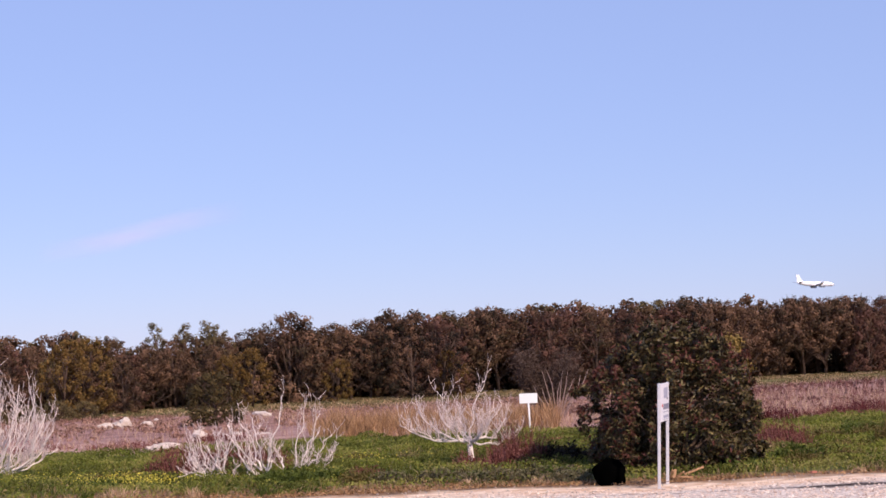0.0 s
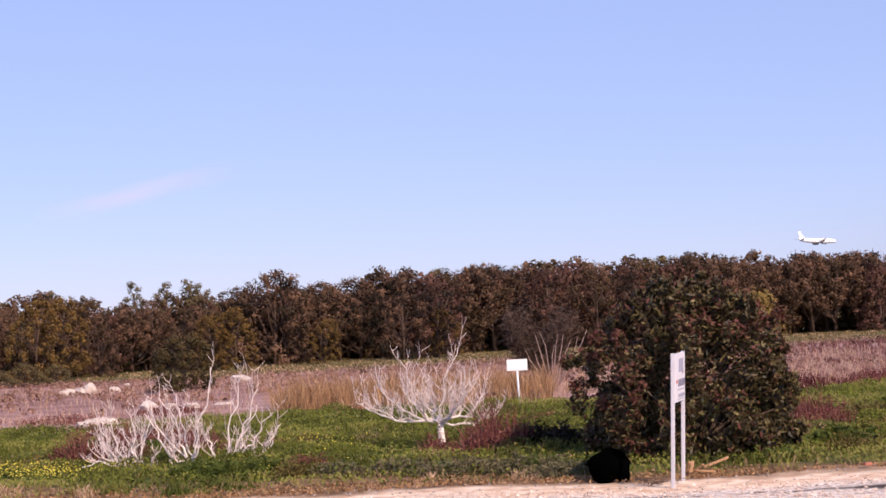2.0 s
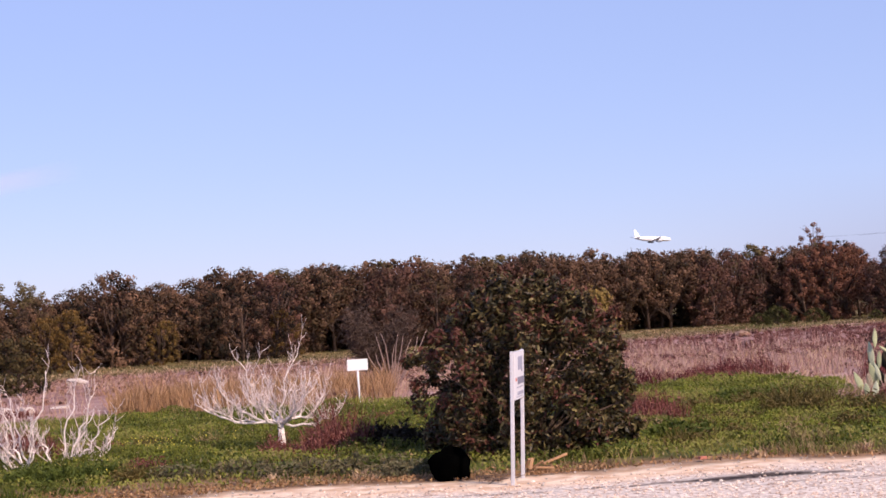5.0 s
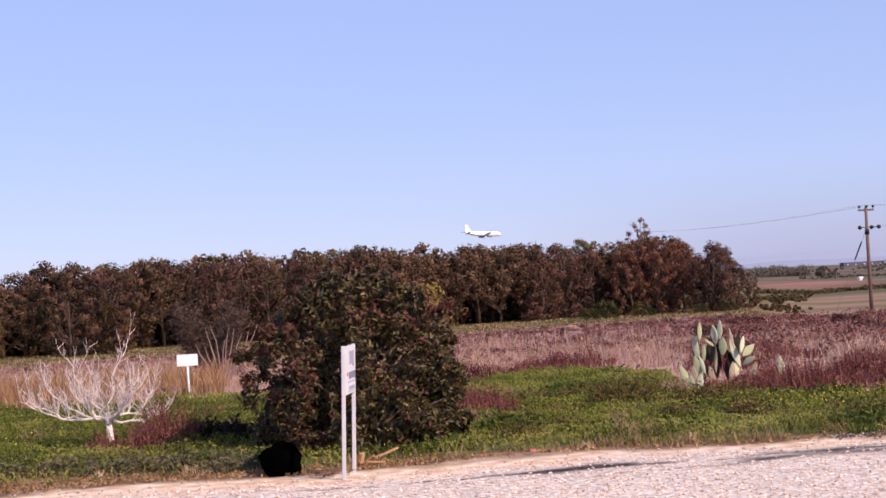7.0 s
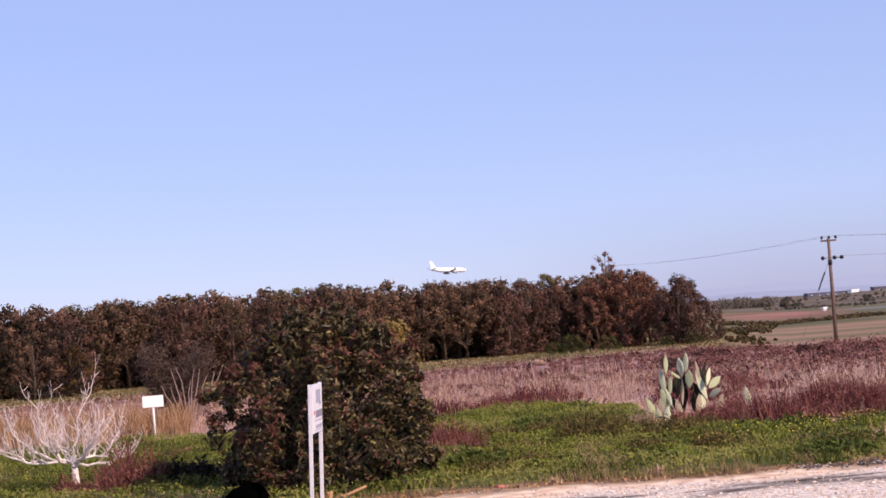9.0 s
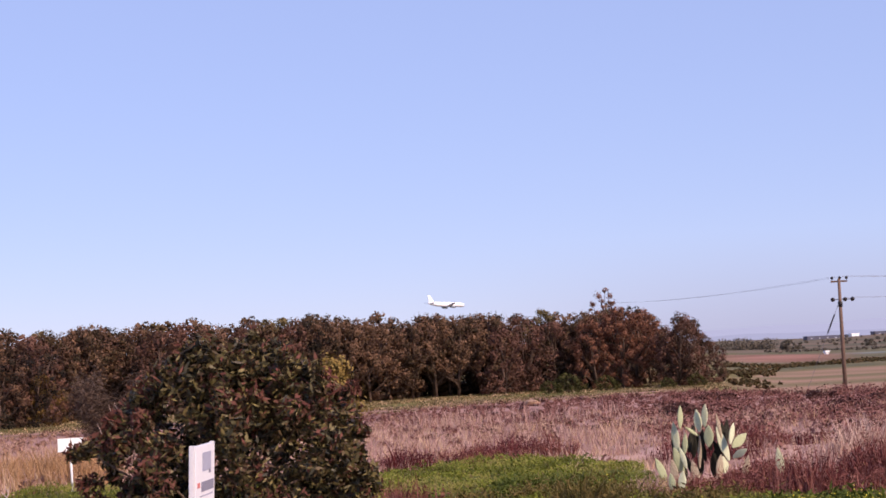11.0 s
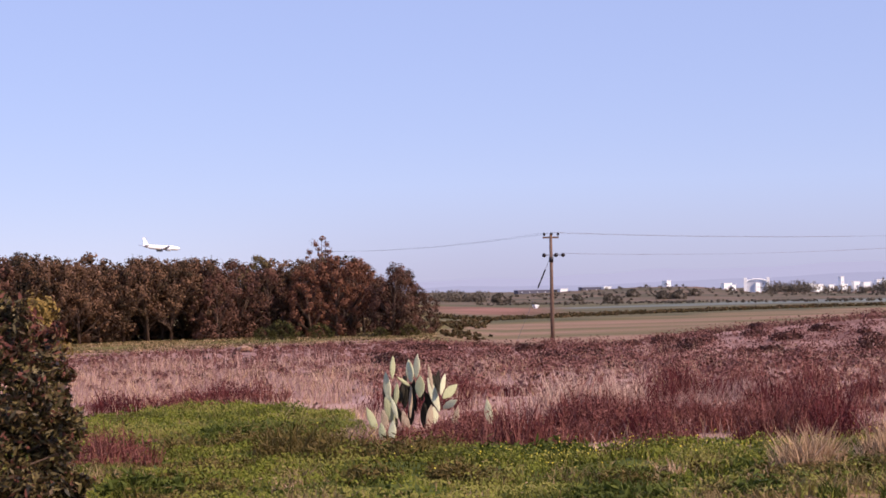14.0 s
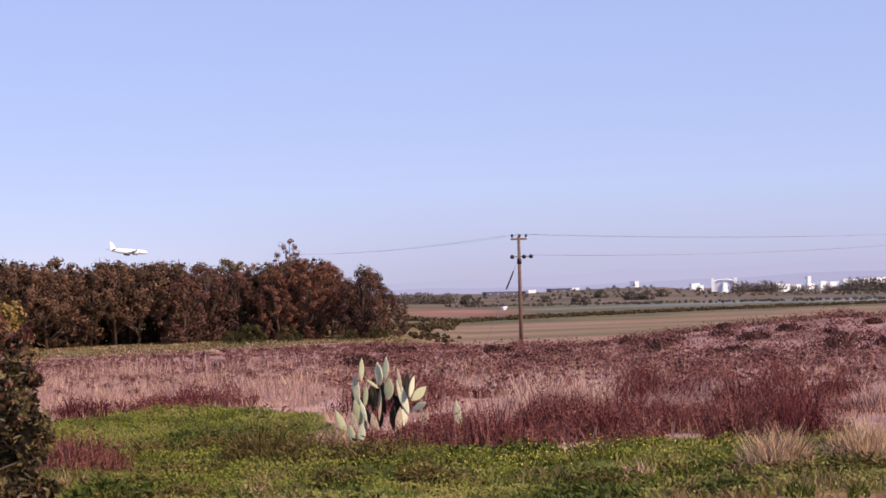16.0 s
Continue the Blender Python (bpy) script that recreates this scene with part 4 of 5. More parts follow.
# ---- aircraft ----
def aircraft():
    a, el, d = 13.7, 1.58, 1420
    x, y = polar(a, d)
    ob = new("airliner")
    ob.matrix_world = pose(x, y, 2.4 + d * math.tan(radians(el)), 0, 2.0, 37 - a)
    tagged(ob, "white airliner descending in clear sky, wheels down", "airplane")
    xs = [-18.7, -17, -14, -10, -5, 5, 12, 15.5, 17.5, 18.6]
    rs = [0.3, 0.8, 1.35, 1.8, 1.98, 1.98, 1.98, 1.75, 1.15, 0.25]
    zs = [1.0, 0.8, 0.5, 0.15, 0, 0, 0, -0.1, -0.3, -0.5]
    part("fuselage", Shape().tube([(x_, 0, z_) for x_, z_ in zip(xs, zs)], rs, 20).mesh("fuselage", PLANE_WHITE, True), ob)

    def slab(name, pts, thick, mat, axis=2):
        s = Shape()
        lo = [tuple(c - (thick / 2 if i == axis else 0) for i, c in enumerate(p)) for p in pts]
        hi = [tuple(c + (thick / 2 if i == axis else 0) for i, c in enumerate(p)) for p in pts]
        s.v = lo + hi
        n = len(pts)
        s.f = [tuple(range(n))[::-1], tuple(range(n, 2 * n))] + [(i, (i + 1) % n, n + (i + 1) % n, n + i) for i in range(n)]
        return part(name, s.mesh(name, mat), ob)

    for sgn in (-1, 1):
        slab("wing", [(4.5, sgn * 1.5, -1.1), (-1.5, sgn * 1.5, -1.2), (-5.2, sgn * 17, 0.6), (-3.6, sgn * 17, 0.7)], 0.45, PLANE_WHITE)
        slab("tailplane", [(-13.5, sgn * 0.8, 0.9), (-16.8, sgn * 0.8, 0.9), (-18.0, sgn * 6.2, 1.3), (-16.6, sgn * 6.2, 1.3)], 0.3, PLANE_WHITE)
        part("engine", Shape().tube([(4.4, sgn * 5.7, -2.3), (4.0, sgn * 5.7, -2.3), (1.5, sgn * 5.7, -2.2), (-0.4, sgn * 5.7, -2.1)], [0.9, 0.86, 0.86, 0.6], 14).mesh("engine", PLANE_GREY, True), ob)
        part("landing_gear", Shape().tube([(-1.5, sgn * 3, -1.3), (-1.5, sgn * 3, -3.4)], [0.2, 0.55], 8).mesh("landing_gear", PLANE_GREY), ob)
    slab("tail_fin", [(-12.2, 0, 1.4), (-17.6, 0, 1.3), (-18.8, 0, 7.2), (-16.6, 0, 7.2)], 0.35, PLANE_WHITE, 1)


aircraft()

# ---- grass and brush ----
r = np.random.default_rng(71)


def keep(mask, *arrays):
    return [a[mask] for a in arrays]


x, y, a, d = scatter(340000, -20, 41, 17, 44, r)
e = y - road_edge(x)
patch = wavy(x, y, 1.6, 81)
ok = (e > 0.35 + 0.5 * wavy(x, y, 1.3, 82)) & (d < grass_far(a) + 1.0 * wavy(x, y, 4, 12)) & (r.uniform(size=len(x)) < np.clip((0.15 + 0.42 * e) * np.interp(x, [-8, 0, 3, 6], [0.6, 0.5, 0.6, 1.0]), 0, 1))
x, y, a, d, e, patch = keep(ok, x, y, a, d, e, patch)
h = (0.035 + 0.05 * np.clip(patch + 0.6, 0, 1.6) + 0.03 * np.clip(e / 8, 0, 1)) * r.uniform(0.6, 1.5, len(x))
lift = (0.05 * np.clip(wavy(x, y, 0.9, 88) + 0.4, 0, 1.4) + 0.13 * np.clip(wavy(x, y, 1.5, 90) - 0.15, 0, 0.9) * np.clip(wavy(x, y, 0.45, 94) + 0.7, 0.2, 1.4)) * np.clip(e - 0.3, 0, 1)
u = r.uniform(size=len(x))
brown = u < np.clip(0.03 + 0.10 * wavy(x, y, 3.2, 84) + (0.4 * np.exp(-e / 0.7) + 0.3 * np.exp(-e / 1.8)) * np.where(a > 8, 0.45, 0.85), 0.01, 0.85)
tone_ = 1.3 * wavy(x, y, 2.2, 86) + 0.6 * wavy(x, y, 0.8, 87) + r.normal(0, 0.16, len(x))
olive = ~brown & (tone_ + 0.7 * ((a > 8) & (e < 3.4 + 1.6 * wavy(x, y, 3, 89))) + 0.35 * (a < 8) * np.exp(-e / 2.5) + 0.25 > 0.7)
darker = ~brown & ~olive & (tone_ < np.where(a < 8, 0.0, -0.35))
fresh = ~brown & ~olive & ~darker
for name, mask, mat, k, lab in (("grass", fresh, GRASS, 1.0, "short fresh green winter grass along the road"), ("dark_grass", darker, GRASS_DARK, 1.1, "darker green grass in patches"),
                                ("olive_grass", olive, GRASS_OLIVE, 0.9, "olive half-dry grass in patches"), ("dry_grass", brown, DRY_GRASS, 0.9, "straw-coloured dry grass among the green")):
    low_ = mask & (r.uniform(size=len(x)) < (0.6 if name != "dry_grass" else 0.15))
    tall = mask & ~low_
    stuff(name, blades(name, on_ground(x, y)[tall], h[tall] * k * 1.15 + lift[tall], r.uniform(0.010, 0.02, tall.sum()), 1.1, mat, r), lab, "grass")
    p = on_ground(x, y)[low_]
    p[:, 2] += h[low_] * 0.8 + lift[low_]
    stuff(name + "_leaves", leaves(name + "_leaves", p, 0.036, mat, r, 1.6, 0, 0, np.tile([0.2, -0.5, 0.85], (len(p), 1)), 0.5), lab + ", leafy undergrowth", "grass")

# broad-leaved weeds in clumps
x, y, a, d = scatter(620, -20, 40, 19, 43, r)
ok = (y - road_edge(x) > 0.9) & (d < grass_far(a) - 0.3) & (wavy(x, y, 2.6, 85) > 0.05)
x, y = keep(ok, x, y)
cl = np.repeat(on_ground(x, y), 34, 0)
cl = cl + r.normal(0, 1, cl.shape) * np.array([0.2, 0.2, 0.05]) + np.array([0, 0, 0.10])
stuff("weeds", leaves("weeds", cl, 0.045, WEED, r, 1.8, 0, 0, np.tile([0.1, -0.3, 0.9], (len(cl), 1)), 0.4), "dark green broad-leaved weeds in clumps", "weeds")


def flowers(n, x0, y0, sx, sy):
    px, py = r.normal(x0, sx, n), r.normal(y0, sy, n)
    good = py > road_edge(px) + 0.5
    p = on_ground(px[good], py[good])
    p[:, 2] += r.uniform(0.1, 0.26, len(p))
    return p


pts = np.concatenate([flowers(750, -6.2, 25.2, 0.75, 0.55), flowers(200, -8.5, 26.0, 1.2, 0.8), flowers(150, -1.85, 28.2, 0.7, 0.8), flowers(60, -2.6, 24.6, 0.5, 0.5), flowers(300, 14.0, 25.7, 1.5, 1.0), flowers(110, 12.0, 25.2, 1.0, 0.6), flowers(110, 16.5, 25.8, 1.4, 0.8), flowers(90, 11.4, 30.0, 0.9, 0.5)])
stuff("yellow_flowers", leaves("yellow_flowers", pts, 0.026, FLOWER, r, 1.0), "small yellow wildflowers in the grass", "flowers")

# tall dry pinkish grass behind the green
x, y, a, d = scatter(260000, -20, 41, 29, 100, r)
patch = wavy(x, y, 3.0, 91)
ok = (d > grass_far(a) + 0.8 * wavy(x, y, 4, 12)) & (r.uniform(size=len(x)) < np.clip(0.7 + 0.5 * patch - (d - 45) / 75, 0.05, 1)) & ~((a > 22.5) & (d < 40) & (r.uniform(size=len(x)) < 0.55)) & ~((a > 20) & (d > 42) & (r.uniform(size=len(x)) < 0.45)) & ~((a < -3.0) & (d < 80) & (r.uniform(size=len(x)) < 0.8))
x, y, a, d, patch = keep(ok, x, y, a, d, patch)
reed = np.clip(1 - np.abs(a - 0.5) / 5.5, 0, 1) * (d < 52)
h = (0.15 + 0.13 * np.clip(patch + 0.5, 0, 1.5) + 0.55 * reed * (0.4 + 0.6 * np.clip(wavy(x, y, 2, 93) + 0.5, 0, 1))) * r.uniform(0.6, 1.3, len(x))
h = h * (1 + 0.9 * (d > 52) * np.clip(wavy(x, y, 7, 97), 0, 1) * (a > 10))
tan = r.uniform(size=len(x)) < 0.3 + 0.4 * reed
for mask, mat, lab in ((tan, STRAW, "tan dry reeds and grass behind the green"), (~tan, PINK, "pinkish dry grass over the open field")):
    stuff("dry_reeds", blades("dry_reeds", on_ground(x, y)[mask], h[mask], r.uniform(0.010, 0.022, mask.sum()), 0.7, mat, r), lab, "grass")

# a stand of taller tan reeds
x, y, a, d = scatter(13000, -5.0, 4.6, 41.3, 47, r)
ok = (d > grass_far(a) + 0.4) & (wavy(x, y, 1.6, 98) > -0.45) & ~((np.abs(x - 2.43) < 0.7) & (y < 42.3))
x, y = keep(ok, x, y)
stuff("tan_reeds", blades("tan_reeds", on_ground(x, y), r.uniform(0.35, 0.95, len(x)) * (0.8 + 0.4 * wavy(x, y, 0.9, 101)), r.uniform(0.012, 0.024, len(x)), 0.75, REED, r), "stand of tall tan dry reeds", "reeds")

# low scrub over the plain
x, y, a, d = scatter(16500, -20, 42, 38, 165, r)
lim = np.interp(a, [-15, -8, 0, 12, 20, 24, 28.5, 30, 33, 36, 38], [112, 104, 107, 117, 131, 126, 116, 126, 146, 160, 170])
ok = (d < lim + 3 * wavy(x, y, 6, 95)) & (r.uniform(size=len(x)) < np.clip(0.1 + np.where(a > 20, (d - 38) / 28, (d - 50) / 45), 0.05, 1) * (0.6 + 0.5 * wavy(x, y, 5, 96)) * np.where(a < 8, 0.6, 1.0))
x, y, a, d = keep(ok, x, y, a, d)
m = 32
size = r.uniform(0.22, 0.55, len(x)) * (1 + 0.7 * (a > 21) * (d > 48) + 0.5 * (a > 25.5) * (d > 98))
cen = np.repeat(on_ground(x, y), m, 0)
off = unit(len(cen), r) * np.repeat(size, m)[:, None] * np.array([0.75, 0.75, 0.62]) * r.uniform(0.5, 1.0, len(cen))[:, None]
off[:, 2] = np.abs(off[:, 2])
west = np.repeat(a < 10 + r.normal(0, 3, len(a)), m)
dim = np.repeat(r.uniform(size=len(a)) < 0.02 + 0.08 * np.clip((a - 12) / 8, 0, 1), m)
for mask, mat, lab in ((dim, SCRUB_DARK, "small dark brown bushes dotted over the scrub"), (west & ~dim, SCRUB_PALE, "low pinkish dry scrub over the open field"), (~west & ~dim, SCRUB, "low purple-brown dry scrub over the plain")):
    stuff("scrub", leaves("scrub", (cen + off)[mask], 0.085, mat, r, 2.0, 0, 0, (off / (np.linalg.norm(off, axis=1)[:, None] + 1e-6))[mask], 0.62), lab, "scrub")


for i in range(46):
    bx, by = polar(r.uniform(28.5, 41), r.uniform(92, 120)) if i < 32 else polar(r.uniform(19, 30), r.uniform(70, 118))
    cl_n = 260
    w_ = r.uniform(0.5, 1.3)
    off_ = unit(cl_n, r) * np.array([w_, w_ * 0.8, w_ * 0.45]) * r.uniform(0.6, 1.0, cl_n)[:, None]
    off_[:, 2] = np.abs(off_[:, 2])
    ob = thing("bush", bx, by, None, 0, "low dark brown bush in the dry scrub", "bush", "dark bushes in the scrub")
    part("crown", leaves("crown", off_, 0.13, SCRUB_DARK, r, 1.6, 0, 0, off_ / (np.linalg.norm(off_, axis=1)[:, None] + 1e-6), 0.7), ob)


# pale upright stalks standing in the far scrub
x, y, a, d = scatter(800, 12.5, 19.8, 78, 104, r)
ok = wavy(x, y, 2.2, 103) > 0.1
x, y = keep(ok, x, y)
stuff("pale_stalks", blades("pale_stalks", on_ground(x, y), r.uniform(0.3, 0.9, len(x)), r.uniform(0.025, 0.05, len(x)), 0.4, PINK, r), "pale upright dry stalks in the scrub", "stalks")

# half-dry tufts on the strip before the grove
x, y, a, d = scatter(24500, -20, 22.6, 100, 162, r)
ok = (d > np.interp(a, [-15, -8, 0, 12, 20, 25], [112, 104, 107, 117, 131, 138]) - 2) & (d < np.interp(a, [-20, -14, -8, 0, 6, 14, 20, 23], [114, 117, 122, 127, 135, 147, 156, 167]) + 2) & (wavy(x, y, 4, 99) > -0.5)
x, y = keep(ok, x, y)
pale_tuft = r.uniform(size=len(x)) < 0.25
for mask, mat, lab in ((pale_tuft, STRAW, "straw-coloured tufts at the grove's foot"), (~pale_tuft, PALE_LEAF, "olive tufts at the grove's foot")):
    p = np.repeat(on_ground(x[mask], y[mask]), 4, 0) + r.normal(0, 1, (4 * mask.sum(), 3)) * np.array([0.25, 0.25, 0])
    stuff("field_tufts", blades("field_tufts", p, r.uniform(0.04, 0.17, len(p)), r.uniform(0.03, 0.08, len(p)), 1.2, mat, r), lab, "grass")


def brush(x, y, w, h, mat, label, name="shrub", group="red-brown shrubs", n=420, width=0.012, lean=0.5, twiggy=True):
    ob = thing(name, x, y, None, 0, label, "shrub", group)
    n, width = int(n * 0.64), width * 1.25
    a = r.uniform(0, 6.283, n)
    q = np.sqrt(r.uniform(0, 1, n)) * w * 0.5
    base = np.stack([q * np.cos(a), q * np.sin(a) * 0.8, -0.02 + 0 * a], 1)
    hh = h * r.uniform(0.35, 1.0, n) * (1 - 0.5 * (q / (w * 0.5)) ** 2) * (0.8 + 0.25 * np.sin(3 * a + 5 * q))
    part("stem_clump", blades("stem_clump", base, hh, np.full(n, width) * r.uniform(0.7, 1.5, n), lean, mat, r), ob)["kind"] = "stuff"
    if not twiggy:
        return ob
    cc = np.repeat(base, 2, 0)
    cc[:, 2] += np.repeat(hh, 2) * r.uniform(0.35, 0.95, len(cc))
    cc += r.normal(0, 0.05, cc.shape)
    part("twig_mass", leaves("twig_mass", cc, width * 1.4, mat, r, 4.0, -0.4), ob)["kind"] = "stuff"
    return ob


for bx, by, w, h in ((1.15, 26.2, 1.1, 1.25), (0.8, 25.6, 0.9, 0.8), (0.15, 26.0, 0.8, 0.6), (-5.9, 27.9, 1.2, 0.85), (-5.2, 27.6, 1.0, 0.6), (-4.1, 28.5, 1.1, 0.7), (6.75, 28.0, 1.4, 0.95), (16.0, 30.6, 1.2, 0.7), (16.7, 30.0, 1.3, 0.75), (17.4, 29.5, 1.3, 0.7), (18.1, 29.2, 1.2, 0.75), (16.3, 31.2, 1.4, 0.9), (17.3, 30.6, 1.4, 0.9), (12.2, 29.0, 1.0, 0.55), (11.9, 30.1, 0.9, 0.42), (12.6, 30.0, 1.0, 0.5), (13.2, 30.3, 0.9, 0.55), (13.6, 30.9, 1.0, 0.8), (12.9, 29.4, 0.9, 0.6), (2.7, 33.2, 1.6, 0.3), (-4.9, 29.6, 1.4, 0.8), (-6.2, 31.8, 1.5, 0.7), (7.0, 29.6, 1.1, 0.8), (-2.9, 28.6, 0.9, 0.35), (-3.9, 28.1, 1.0, 0.4), (-1.9, 25.0, 0.7, 0.28),
                     (11.2, 29.3, 1.0, 0.4), (12.9, 30.0, 1.3, 0.5), (10.9, 28.0, 0.9, 0.35), (-9.5, 43.5, 2.2, 0.35), (-6.5, 43.0, 1.8, 0.3), (-12.0, 44.0, 2.2, 0.35), (13.9, 28.9, 1.1, 0.35), (14.6, 28.6, 1.2, 0.4), (15.3, 28.7, 1.1, 0.4), (14.9, 29.3, 1.3, 0.55), (15.9, 28.6, 1.1, 0.4)):
    brush(bx, by, w, h, RED, "red-brown dry twiggy shrub in the grass", n=int(300 + 300 * w))
# dark brush added to give the black shadowed patch left of the bush
brush(1.95, 26.5, 1.4, 0.5, SHADOW_BRUSH, "low dark brush standing in for a black shadowed patch", "shadow_heap", "", 1100, 0.024, 1.2)
for bx, by, w, h in ((0.6, 22.9, 1.0, 0.3), (1.3, 22.5, 1.2, 0.34), (1.9, 22.0, 0.9, 0.26), (-0.5, 23.3, 0.9, 0.3), (0.1, 22.6, 0.7, 0.24), (1.6, 21.7, 0.7, 0.2), (-1.4, 23.2, 0.8, 0.28)):
    brush(bx, by, w, h, GREY_WEED, "grey-green withered weeds beside the dirt verge", "weed_heap", "withered weed heaps", 520, 0.016, 1.0)
for bx, by, w, h in ((9.6, 28.2, 1.5, 0.8), (9.9, 27.4, 1.2, 0.55), (8.3, 30.2, 0.9, 0.45), (9.3, 24.7, 0.8, 0.3), (9.5, 30.6, 1.1, 0.5), (8.2, 27.6, 1.3, 0.26), (7.2, 27.6, 1.1, 0.24), (-2.0, 23.3, 0.7, 0.36), (10.5, 26.6, 1.0, 0.4), (11.2, 27.2, 1.2, 0.42), (10.4, 24.6, 0.7, 0.35), (10.8, 24.3, 0.7, 0.3), (13.7, 22.1, 0.8, 0.34), (14.2, 21.9, 0.9, 0.38), (14.8, 22.0, 0.9, 0.36), (15.4, 22.2, 0.9, 0.34), (13.2, 21.5, 0.7, 0.28), (12.4, 21.2, 0.8, 0.26)):
    brush(bx, by, w, h, OLIVE_BROWN, "olive-brown half-dry shrub in the grass", n=int(260 + 300 * w), group="olive-brown shrubs", width=0.016, lean=0.8)
for bx, by, w, h in ((-3.5, 24.0, 0.9, 0.34), (-3.0, 23.7, 0.8, 0.34), (11.9, 26.6, 1.2, 0.34), (13.0, 26.9, 1.2, 0.34)):
    brush(bx, by, w, h, WEED, "mound of dark green broad-leaved weeds", "weed_mound", "weed mounds", 900, 0.022, 0.9)
for bx, by, w, h in ((7.6, 21.2, 0.9, 0.26), (7.9, 20.8, 0.6, 0.2), (8.5, 20.8, 0.9, 0.24), (9.0, 20.5, 0.8, 0.26), (7.1, 21.5, 0.8, 0.26), (11.8, 20.7, 0.8, 0.28), (12.4, 20.5, 0.8, 0.3), (13.0, 20.9, 0.8, 0.3), (13.6, 20.9, 0.9, 0.34), (14.2, 20.9, 0.8, 0.34), (11.0, 20.9, 0.8, 0.24), (10.4, 20.9, 0.7, 0.22), (6.3, 27.5, 1.0, 0.3), (6.9, 27.3, 0.9, 0.28)):
    brush(bx, by, w, h, DRY_GRASS, "brown dry stalks along the verge", "dry_stalks", "dry verge stalks", 420, 0.009, 0.9, False)
for i in range(64):
    az_ = r.uniform(10.5, 33) if i < 46 else r.uniform(-16, 1)
    dist = r.uniform(23.5, 31.5) if i < 46 else r.uniform(25, 34)
    bx, by = polar(az_, dist)
    if by < float(road_edge(bx)) + 1.2 or math.hypot(bx - 3.9, by - 23.9) < 2.2:
        continue
    kind_ = i % 4
    brush(bx, by, r.uniform(0.5, 1.3), r.uniform(0.16, 0.36), (WEED, OLIVE_BROWN, GRASS_DARK, DRY_GRASS)[kind_], ("mound of dark green broad-leaved weeds", "low olive-brown half-dry shrub in grass", "tall dark green grass tuft", "half-dry tan grass tuft among the green")[kind_], ("weed_mound", "shrub", "grass_tuft", "grass_tuft")[kind_], ("weed mounds", "olive-brown shrubs", "dark grass tufts", "half-dry tufts")[kind_], 420, (0.022, 0.014, 0.018, 0.012)[kind_], 0.8, kind_ < 2)
# thickets of the same brush, denser to the right of the cactus
for i in range(76):
    if i < 16:
        az_, dist = r.uniform(12.8, 17.5), r.uniform(41.5, 47)
    elif i < 50:
        az_, dist = r.uniform(23.0, 40), r.uniform(30.9, 37)
    else:
        az_, dist = r.uniform(21, 40), r.uniform(38, 50)
    bx, by = polar(az_, dist)
    if 17.0 < bx < 19.8 and 32.5 < by < 38:
        bx += 3.4
    brush(bx, by, r.uniform(0.8, 1.9), r.choice([0.45, 0.65, 0.9, 1.2]) * (0.8 if i < 16 else 1.0), RED if i % 2 else RED_DEEP, "red-brown thicket of dry brush on the field", n=430, group="red-brown thicket", lean=0.6)
for bx, by, w, h in ((14.35, 22.5, 0.9, 0.78), (14.6, 22.7, 0.9, 0.7), (16.0, 22.9, 1.0, 0.72), (16.6, 23.4, 0.9, 0.6), (16.8, 33.4, 2.0, 0.8), (18.6, 35.6, 2.2, 0.75), (22.0, 33.5, 2.2, 0.8), (11.4, 30.4, 1.4, 0.42), (12.2, 29.6, 1.2, 0.35), (24.0, 38.5, 2.4, 0.8), (17.6, 33.0, 1.6, 0.75), (19.5, 33.2, 1.8, 0.8), (15.4, 32.2, 1.4, 0.6), (23.2, 31.6, 1.8, 0.8), (21.4, 36.5, 2.2, 0.8)):
    brush(bx, by, w, h * (1.15 if by < 24 else 0.85), STRAW if by < 24 else PINK, "pale dry tussock of straw-pink grass", "tussock", "dry tussocks", 1500, 0.011, 0.85, False)
for bx, by, w, h in ((17.6, 35.7, 1.4, 1.0), (18.3, 36.0, 1.5, 1.1), (19.1, 36.2, 1.4, 1.0), (26.6, 34.5, 2.0, 0.8), (12.6, 37.2, 1.6, 0.3), (13.6, 36.6, 1.6, 0.3)):
    brush(bx, by, w, h, PALE_STRAW, "bleached straw tussock among red brush", "tussock", "bleached tussocks", 1000, 0.014, 0.6, False)
for bx, by, w, h in ((11.7, 30.2, 0.9, 0.42), (12.2, 30.3, 0.8, 0.4), (11.2, 29.9, 0.8, 0.34), (12.7, 30.4, 0.7, 0.36)):
    brush(bx, by, w, h, STRAW, "pale dry stalks round the prickly pear", "dry_stalks", "stalks round the cactus", 420, 0.011, 0.8, False)
# small weeds along the verge
for i in range(44):
    bx = r.uniform(5.5, 15.5) if i < 30 else r.uniform(-7, 2)
    by = float(road_edge(bx)) + r.uniform(0.4, 4.5 if i < 30 else 2.5)
    brush(bx, by, r.uniform(0.25, 0.7), r.uniform(0.12, 0.34), (WEED, STRAW, GRASS_OLIVE)[i % 3], ("dark green weed tuft on the verge", "small straw-dry weed tuft on the verge", "olive weed tuft on the verge")[i % 3], "weed_tuft", "verge weeds", 220, 0.014, 0.9, False)
for bx, by, w, h in ((-2.6, 24.6, 1.0, 0.3), (1.5, 22.6, 0.86, 0.22), (2.3, 22.3, 0.8, 0.25), (4.9, 22.7, 1.0, 0.25), (10.2, 31.2, 1.2, 0.42), (9.6, 32.4, 1.2, 0.42), (13.8, 23.0, 0.8, 0.3), (10.9, 21.6, 0.9, 0.3)):
    brush(bx, by, w, h, WEED, "low dark green leafy shrub on the verge", "shrub", "verge shrubs", 500, 0.02)

